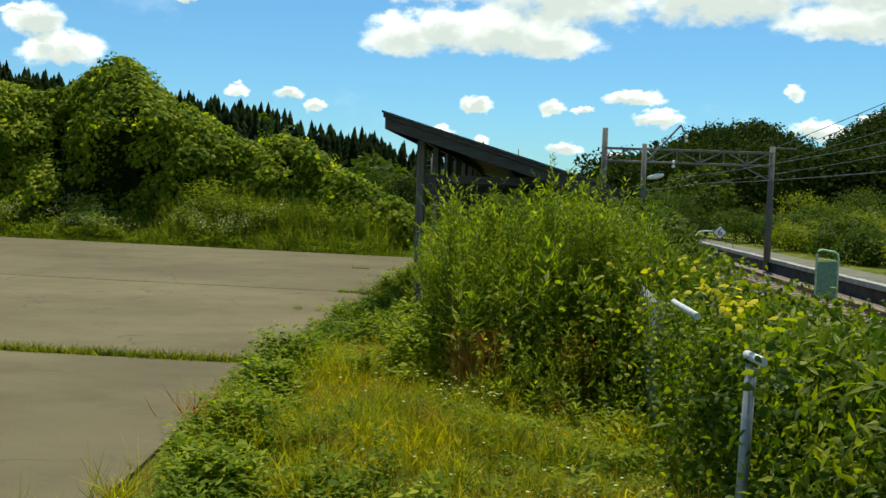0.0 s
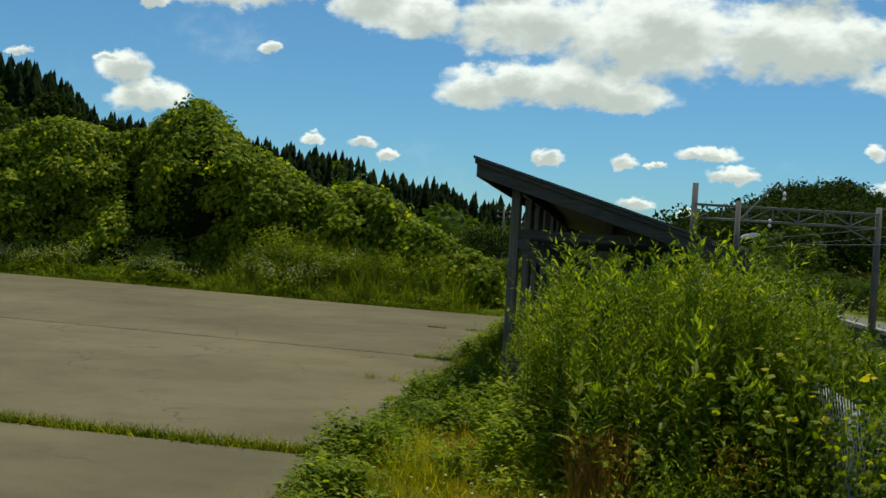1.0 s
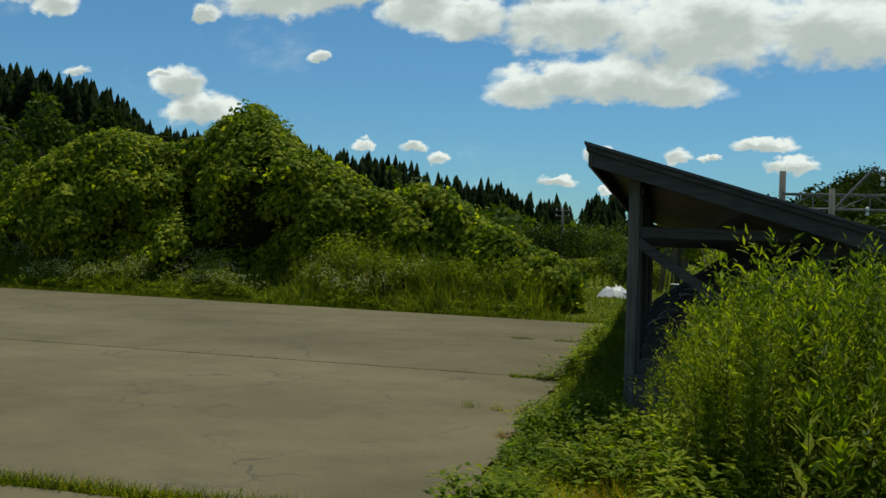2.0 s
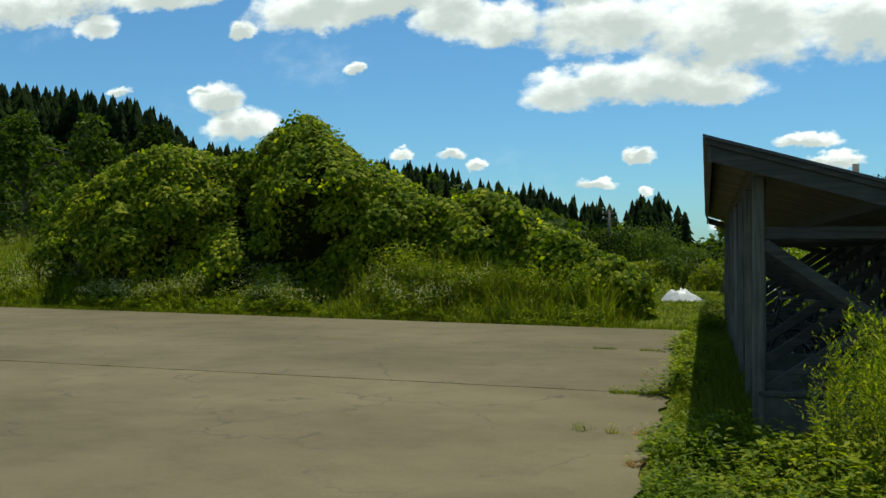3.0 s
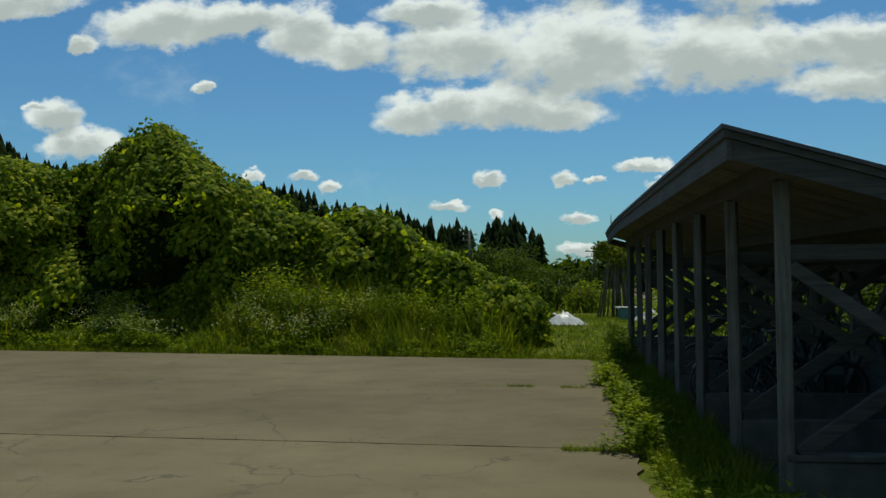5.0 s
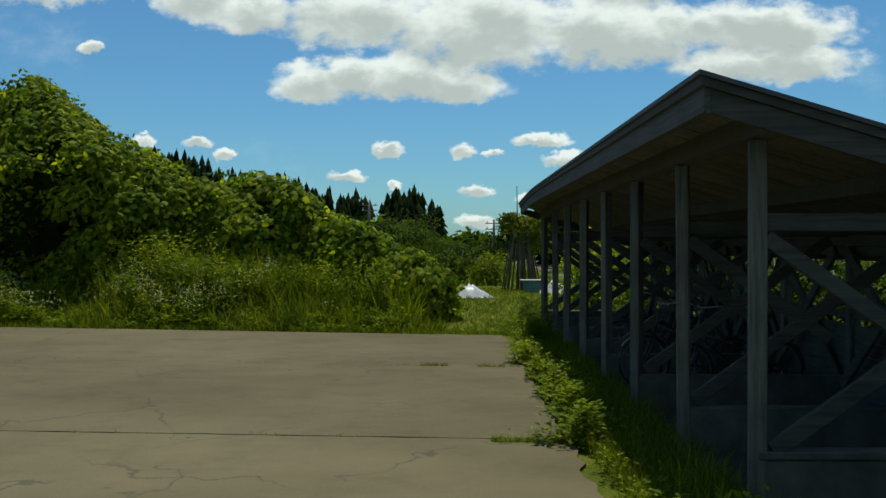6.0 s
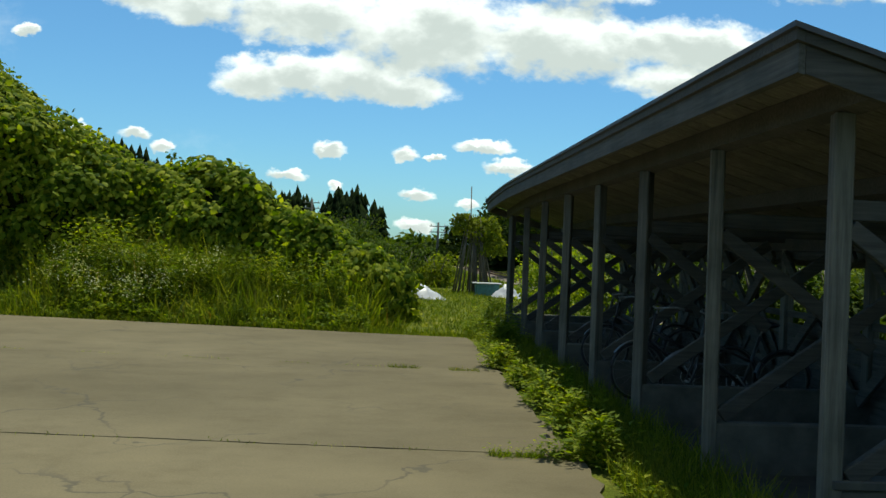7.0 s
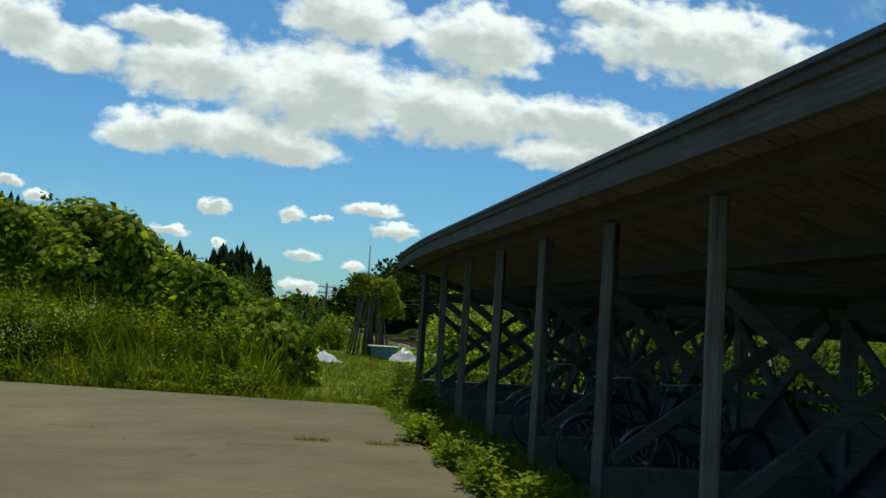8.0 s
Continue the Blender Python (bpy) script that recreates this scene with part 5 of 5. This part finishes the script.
# tall weeds ------------------------------------------------------------------------
def stalks(heap, xy, height, leaf, rng, per=46, lean=.10, plume=True, slot=0, stem_slot=1, shoots=4):
    for (x, y), h in zip(xy, height):
        g = float(ground_height(x, y))
        d = np.array((rng.normal(0, lean), rng.normal(0, lean), 1.0))
        base = np.array((x, y, g))
        top = base + d * h
        w = .0045
        heap.add(BLADE, base[None].repeat(3, 0), turns(np.tile(d, (3, 1)), rng.normal(size=(3, 3))), np.tile((w * 2.2, h, .02), (3, 1)), stem_slot)
        t = np.linspace(.12, 1.0, per) + rng.uniform(-.01, .01, per)
        a = np.arange(per) * 2.4 + rng.uniform(0, 6.28)
        p = base + d * (h * t)[:, None]
        rise = .25 + .9 * t
        out = np.column_stack([np.cos(a), np.sin(a), rise + rng.normal(0, .2, per)])
        ln = leaf * (1.15 - .75 * t ** 2) * rng.uniform(.7, 1.2, per)
        ok = (t > .35) | (rng.uniform(size=per) < .5)
        heap.add(LEAF_SLIM, p[ok], turns(out, np.column_stack([np.cos(a) * -.3, np.sin(a) * -.3, np.ones(per)]))[ok], np.stack([ln * 1.15, ln, ln], -1)[ok], slot)
        for _ in range(shoots):
            t0, a0 = rng.uniform(.35, .9), rng.uniform(0, 6.28)
            m = 15
            r = np.linspace(.02, rng.uniform(.14, .3), m)
            arm = np.array((math.cos(a0), math.sin(a0), 1.25))
            q = base + d * (h * t0) + arm * r[:, None] + rng.normal(0, .008, (m, 3))
            heap.add(LEAF_SLIM, q, turns(unit(rng.normal(size=(m, 3)) * .8 + arm), rng.normal(size=(m, 3)) * .5 + (0, 0, 1)), leaf * rng.uniform(.3, .65, m), slot)
        if plume:
            m = 26
            t = rng.uniform(.82, 1.02, m)
            a = rng.uniform(0, 6.28, m)
            r = .035 * (1.05 - t) / .2
            heap.add(LEAF_SLIM, base + d * (h * t)[:, None] + np.column_stack([np.cos(a) * r, np.sin(a) * r, np.zeros(m)]),
                     turns(np.column_stack([np.cos(a), np.sin(a), np.full(m, 1.3)]), rng.normal(size=(m, 3))), np.full(m, leaf * .5), slot)


def thicket_height(x, y):
    """Height of the weed thicket before the shed."""
    return (1.35 + .32 * smoothstep(.4, 1.6, x) - .25 * smoothstep(-2.6, -1.0, y) + .1 * np.sin(x * 7) * np.sin(y * 5)) * (1 - .22 * smoothstep(2.2, 2.85, x)) * (.62 + .38 * smoothstep(.15, .95, x + (y + 4) * .08))


def build_thicket():
    rng = np.random.default_rng(33)
    t = thing("tall_weeds", (1.3, -3.2, 0), "dense thicket of tall green goldenrod before the shed", "weeds")
    heap = Heap()
    xy = np.column_stack([rng.uniform(.15, 2.85, 560), rng.uniform(-4.4, -1.1, 560)])
    left = .87 - .62 * smoothstep(-4.2, -2.4, xy[:, 1]) + .25 * smoothstep(-2.0, -1.1, xy[:, 1])
    xy = xy[xy[:, 0] > left]
    h = thicket_height(xy[:, 0], xy[:, 1]) * rng.uniform(.6, 1.0, len(xy))
    broad = rng.uniform(size=len(xy)) < .16
    stalks(heap, xy[~broad], h[~broad], .078, rng, 40, .13, True, 2, 1, 7)
    stalks(heap, xy[broad], h[broad] * 1.04, .135, rng, 34, .09, True, 0, 1, 2)
    # lower plants step down to the grass in front
    xy = np.column_stack([rng.uniform(.7, 2.45, 190), rng.uniform(-5.6, -4.25, 190)])
    xy = xy[(np.hypot(xy[:, 0] - 1.12, (xy[:, 1] + 5.0) * .8) > .34) & (xy[:, 0] > 1.05 + .25 * (-4.5 - xy[:, 1]))]
    h = (.18 + .70 * smoothstep(-5.6, -4.3, xy[:, 1])) * rng.uniform(.6, 1.15, len(xy))
    broad = rng.uniform(size=len(xy)) < .4
    stalks(heap, xy[~broad], h[~broad], .07, rng, 28, .16, True, 2, 1, 5)
    stalks(heap, xy[broad], h[broad], .12, rng, 24, .1, False, 0, 1, 0)
    for x, y, hh in ((1.72, -4.1, 1.95), (2.18, -4.15, 1.86), (.8, -3.9, 1.74), (1.05, -3.5, 1.66), (1.38, -3.7, 1.72), (.62, -3.3, 1.5), (1.95, -4.0, 1.66)):
        n = 5
        q = np.array((x, y)) + rng.normal(0, .045, (n, 2))
        stalks(heap, q, hh * np.array((1, .95, .9, .86, .8)), .12, rng, 56, .035, True, 0, 1, 7)
    for k in range(15):
        x = .95 + k * .1 + rng.uniform(-.05, .05)
        stalks(heap, np.array([(x, -4.45 - rng.uniform(0, .35))]), [rng.uniform(.75, 1.25)], .19, rng, 30, .06, True, 0, 1, 0)
    # cream flower heads in the rear part
    q = np.column_stack([rng.uniform(1.7, 2.8, 90), rng.uniform(-4.4, -2.0, 90)])
    q = np.column_stack([q, thicket_height(q[:, 0], q[:, 1]) * rng.uniform(.72, 1.0, 90)])
    q = np.repeat(q, 9, 0) + rng.normal(0, 1, (810, 3)) * (.05, .05, .02)
    heap.add(PETALS, q, spin(810, rng), rng.uniform(.010, .022, 810), 3)
    tagged(heap.build("stalks", [WEED, STEM, WEED_DARK, FLOWER], t), kind="stuff")
    heap = Heap()
    for x, y, hh in ((1.5, -4.55, .7), (1.62, -4.7, .8), (1.85, -4.7, .95), (2.0, -4.55, 1.1), (2.15, -4.8, 1.15), (2.3, -4.6, 1.2), (1.75, -4.9, .6), (1.3, -4.85, .5), (2.05, -5.0, .85), (2.25, -5.2, 1.0), (1.15, -4.5, .9), (2.4, -4.4, 1.3)):
        n = 46
        g = np.array((x, y, 0)) + rng.normal(0, 1, (n, 3)) * (.09, .09, 0) + np.array((0, 0, 1)) * rng.uniform(.12, hh, n)[:, None]
        al = unit(rng.normal(size=(n, 3)) * (1, 1, .4) + (0, 0, -.1))
        pale = rng.uniform(size=n) < .13
        fc = unit(rng.normal(size=(n, 3)) * .4 + (0, -.3, 1))
        for s, slot in ((~pale, 0), (pale, 1)):
            heap.add(LEAF_BROAD, g[s], turns(al, fc)[s], rng.uniform(.04, .085, s.sum()), slot)
    tagged(heap.build("broad_leaves", [WEED_LOW, YELLOW_LEAF], t), kind="stuff")
    heap = Heap()
    for x, y, z, n in ((2.5, -7.1, 1.08, 9), (2.52, -7.45, 1.09, 8), (2.5, -6.55, 1.12, 6), (2.52, -6.0, 1.18, 8), (2.45, -6.25, 1.1, 3), (2.5, -7.8, 1.1, 3), (2.45, -5.6, 1.1, 4)):
        g = np.array((x, y, z)) + rng.normal(0, 1, (n, 3)) * (.07, .16, .035)
        heap.add(LEAF_BROAD, g, turns(unit(rng.normal(size=(n, 3)) * (1, 1, .3) + (-.3, -.4, -.2)), unit(rng.normal(size=(n, 3)) * .4 + (-.2, -.3, 1))), rng.uniform(.03, .058, n))
    tagged(heap.build("yellow_leaves", [YELLOW_LEAF]), "yellowed leaves hanging over the overgrown fence", "leaves", kind="stuff")
    heap = Heap()
    xy = np.column_stack([rng.uniform(.3, 2.4, 900), rng.uniform(-4.3, -1.2, 900)])
    low_weeds(heap, xy, .5, .09, rng, 12)
    tagged(heap.build("underleaves", [WEED_LOW], t), kind="stuff")
    heap = Heap()
    for c, n in (((1.04, -4.85), 200), ((1.22, -4.8), 150), ((1.9, -5.0), 70)):
        xy = np.array(c) + rng.normal(0, .06, (n, 2))
        blades(heap, xy, .52, .007, rng, .16)
        m = 90
        heap.add(LEAF_SLIM, np.column_stack([np.array(c) + rng.normal(0, .1, (m, 2)), rng.uniform(.3, .5, m)]), turns(unit(rng.normal(size=(m, 3)) + (0, 0, .6)), rng.normal(size=(m, 3))), np.full(m, .045))
    ob = heap.build("dry_grass_clump", [DRY])
    tagged(ob, "clump of dry reddish-brown grass at the thicket", "grass clump")
    heap = Heap()
    for c in ((1.45, -4.7), (1.75, -4.75), (1.6, -4.85), (.95, -5.6), (1.25, -6.0)):
        m = 12
        q = np.array((*c, .22)) + rng.normal(0, 1, (m, 3)) * (.07, .06, .06)
        heap.add(PETALS, q, spin(m, rng), rng.uniform(.015, .03, m))
    tagged(heap.build("white_flowers", [FLOWER]), "small cream flower heads at the thicket's foot", "flowers", kind="stuff")


build_thicket()


def build_fence_vines():
    rng = np.random.default_rng(44)
    v = thing("fence_vines", (2.6, -6, 0), "bright green climbing vines heaped over the fence", "vines")
    heap = Heap()

    def cover(n, fx, y0, y1, top, spread, leaf, shape, slot=0):
        y = rng.uniform(y0, y1, n)
        a = rng.uniform(0, 1, n)
        z = top(y) * np.sqrt(a) + rng.normal(0, .04, n)
        x = fx + rng.normal(0, 1, n) * spread * (1.1 - .55 * a)
        p = np.column_stack([x, y, z])
        p = p[lumps(p, 3.2, 1.0) + rng.normal(0, .5, n) > -.25]
        m = len(p)
        face = unit(np.column_stack([rng.normal(-.25, .55, m), rng.normal(-.25, .55, m), np.full(m, .55)]))
        heap.add(shape, p, turns(unit(rng.normal(size=(m, 3)) + (0, 0, -.5)), face), leaf * rng.uniform(.6, 1.35, m), slot)

    cover(13000, 2.52, -7.7, -4.2, lambda y: .84 + .08 * np.sin(y * 4), .12, .036, LEAF_BROAD)
    cover(700, 2.45, -8.15, -7.45, lambda y: .98, .05, .036, LEAF_BROAD)
    cover(1100, 2.5, -8.75, -7.5, lambda y: 1.0 + .05 * np.sin(y * 5), .09, .045, LEAF_BROAD)
    cover(10000, 2.8, -9.9, -7.9, lambda y: .70 + .08 * np.sin(y * 4), .2, .034, LEAF_BROAD)
    cover(9000, 2.98, -9.8, -7.4, lambda y: .96 + .07 * np.sin(y * 4), .24, .095, LEAF_SLIM)
    cover(12000, 3.3, -9.5, -5.4, lambda y: .86 + .10 * np.sin(y * 2.3), .36, .040, LEAF_BROAD)
    cover(6000, 3.1, -8.8, -6.0, lambda y: .9 + .1 * np.sin(y * 3), .33, .1, LEAF_SLIM)
    cover(12000, 2.9, -5.4, -.5, lambda y: .92 + .14 * np.sin(y * 3), .42, .046, LEAF_BROAD)
    cover(9000, 2.55, -5.0, 1.0, lambda y: 1.18 + .15 * np.sin(y * 2), .32, .085, LEAF_SLIM)
    cover(5000, 5.0, -6, 3, lambda y: .25 + .1 * np.sin(y * 2), .9, .09, LEAF_BROAD)
    cover(3000, 4.6, 3, 16, lambda y: .5 + .2 * np.sin(y), .9, .12, LEAF_BROAD)
    tall = np.column_stack([rng.uniform(2.2, 2.9, 60), rng.uniform(-5.2, -2.0, 60)])
    blades(heap, np.repeat(tall, 14, 0) + rng.normal(0, .05, (840, 2)), 1.25, .010, rng, .16)
    for y0 in (-7.6, -7.2, -6.6):
        m = 11
        p = np.column_stack([2.62 + rng.normal(0, .05, m), y0 + np.linspace(0, .55, m), 1.02 + rng.normal(0, .03, m)])
        heap.add(LEAF_BROAD, p, turns(unit(rng.normal(size=(m, 3)) + (-.2, 0, -.4)), unit(rng.normal(size=(m, 3)) * .4 + (-.2, -.3, .8))), np.full(m, .052), 1)
    ob = heap.build("vine_leaves", [FENCE_VINE, YELLOW_LEAF], v)
    tagged(ob, kind="stuff")
    bm = bmesh.new()
    for k in range(40):
        y = -10 + k * .23
        tube(bm, [(2.5 + random.uniform(-.2, .5), y, -.1), (2.5 + random.uniform(-.1, .3), y + random.uniform(-.3, .3), .5), (2.45 + random.uniform(-.1, .4), y + random.uniform(-.4, .4), .95)], [.008, .006, .003], 5)
    tagged(part("vine_stems", bm, BARK, v), kind="stuff")


build_fence_vines()


# lane end: pole stack, trough, sheeting ----------------------------------------------
def build_pole_stack():
    rng = np.random.default_rng(52)
    s = thing("pole_stack", (.85, 29.2, 0), "tall stack of leaning grey bean poles under a leafy bush", "pole stack")
    for k in range(22):
        a = rng.uniform(-1, 1)
        b = rng.uniform(-.5, .5)
        part("pole", tube(bmesh.new(), [(a * .75, b, -.05), (a * .28, b * .3, rng.uniform(2.0, 2.9))], [.035, .02], 6), BARK, s)
    part("pole", tube(bmesh.new(), [(-.12, 0, 0), (-.18, 0, 3.95)], [.035, .02], 6), BARK, s)
    heap = Heap()
    for c, r in (((.75, 29.3, 2.35), (.75, .6, .55)), ((1.3, 29.3, 2.1), (.65, .6, .7)), ((1.5, 29.2, 1.6), (.55, .5, .5)), ((.5, 29.2, 2.5), (.4, .4, .45))):
        leaf_cloud(heap, c, r, 900, .10, rng, LEAF_BROAD, wob=.35)
    heap.build("foliage", [BROAD_LIGHT], s)


build_pole_stack()


def build_trough():
    t = thing("water_trough", (1.15, 27.0, -.03), "teal water trough with a pale rim on the grass", "trough")
    bm = box(-.42, .42, -.3, .3, 0, .42, .02)
    for v in bm.verts:
        v.co.x *= .9 + .1 * v.co.z / .42
    part("tub", bm, TROUGH, t)
    part("rim", box(-.52, .5, -.36, .36, .423, .46, .01), GALV, t, "pale grey rim")
    part("foot", box(-.40, -.34, -.28, .28, -.02, .05, .005), GALV, t)


build_trough()


def build_sheeting(name, x, y, rx, ry, h, label, seed):
    bm = bmesh.new()
    n, m = 22, 16
    grid = []
    for j in range(m + 1):
        for i in range(n + 1):
            u, w = i / n * 2 - 1, j / m * 2 - 1
            r = min(1.0, math.hypot(u, w))
            fold = noise.noise(Vector((u * 2.3 + seed, w * 2.9, seed))) * .5 + abs(noise.noise(Vector((u * 6, w * 7 + seed, 3)))) * .35
            z = h * max(0.0, (1 - r ** 1.7)) * (.75 + fold) * (1 - .55 * (u + 1) / 2)
            grid.append(bm.verts.new((x + u * rx * (1 + .15 * fold), y + w * ry, float(ground_height(x, y)) + .012 + max(0.0, z))))
    for j in range(m):
        for i in range(n):
            a = j * (n + 1) + i
            f = bm.faces.new((grid[a], grid[a + 1], grid[a + n + 2], grid[a + n + 1]))
            f.smooth = True
    tagged(mesh_object(name, bm, SHEETING), label, "sheeting", "plastic sheets")


build_sheeting("plastic_sheeting", -1.22, 23.8, .72, .6, .66, "crumpled white plastic sheeting lying on the grass", 1.0)
build_sheeting("plastic_sheeting", 1.85, 26.3, .6, .5, .62, "crumpled pale plastic sheeting beside the trough", 5.0)
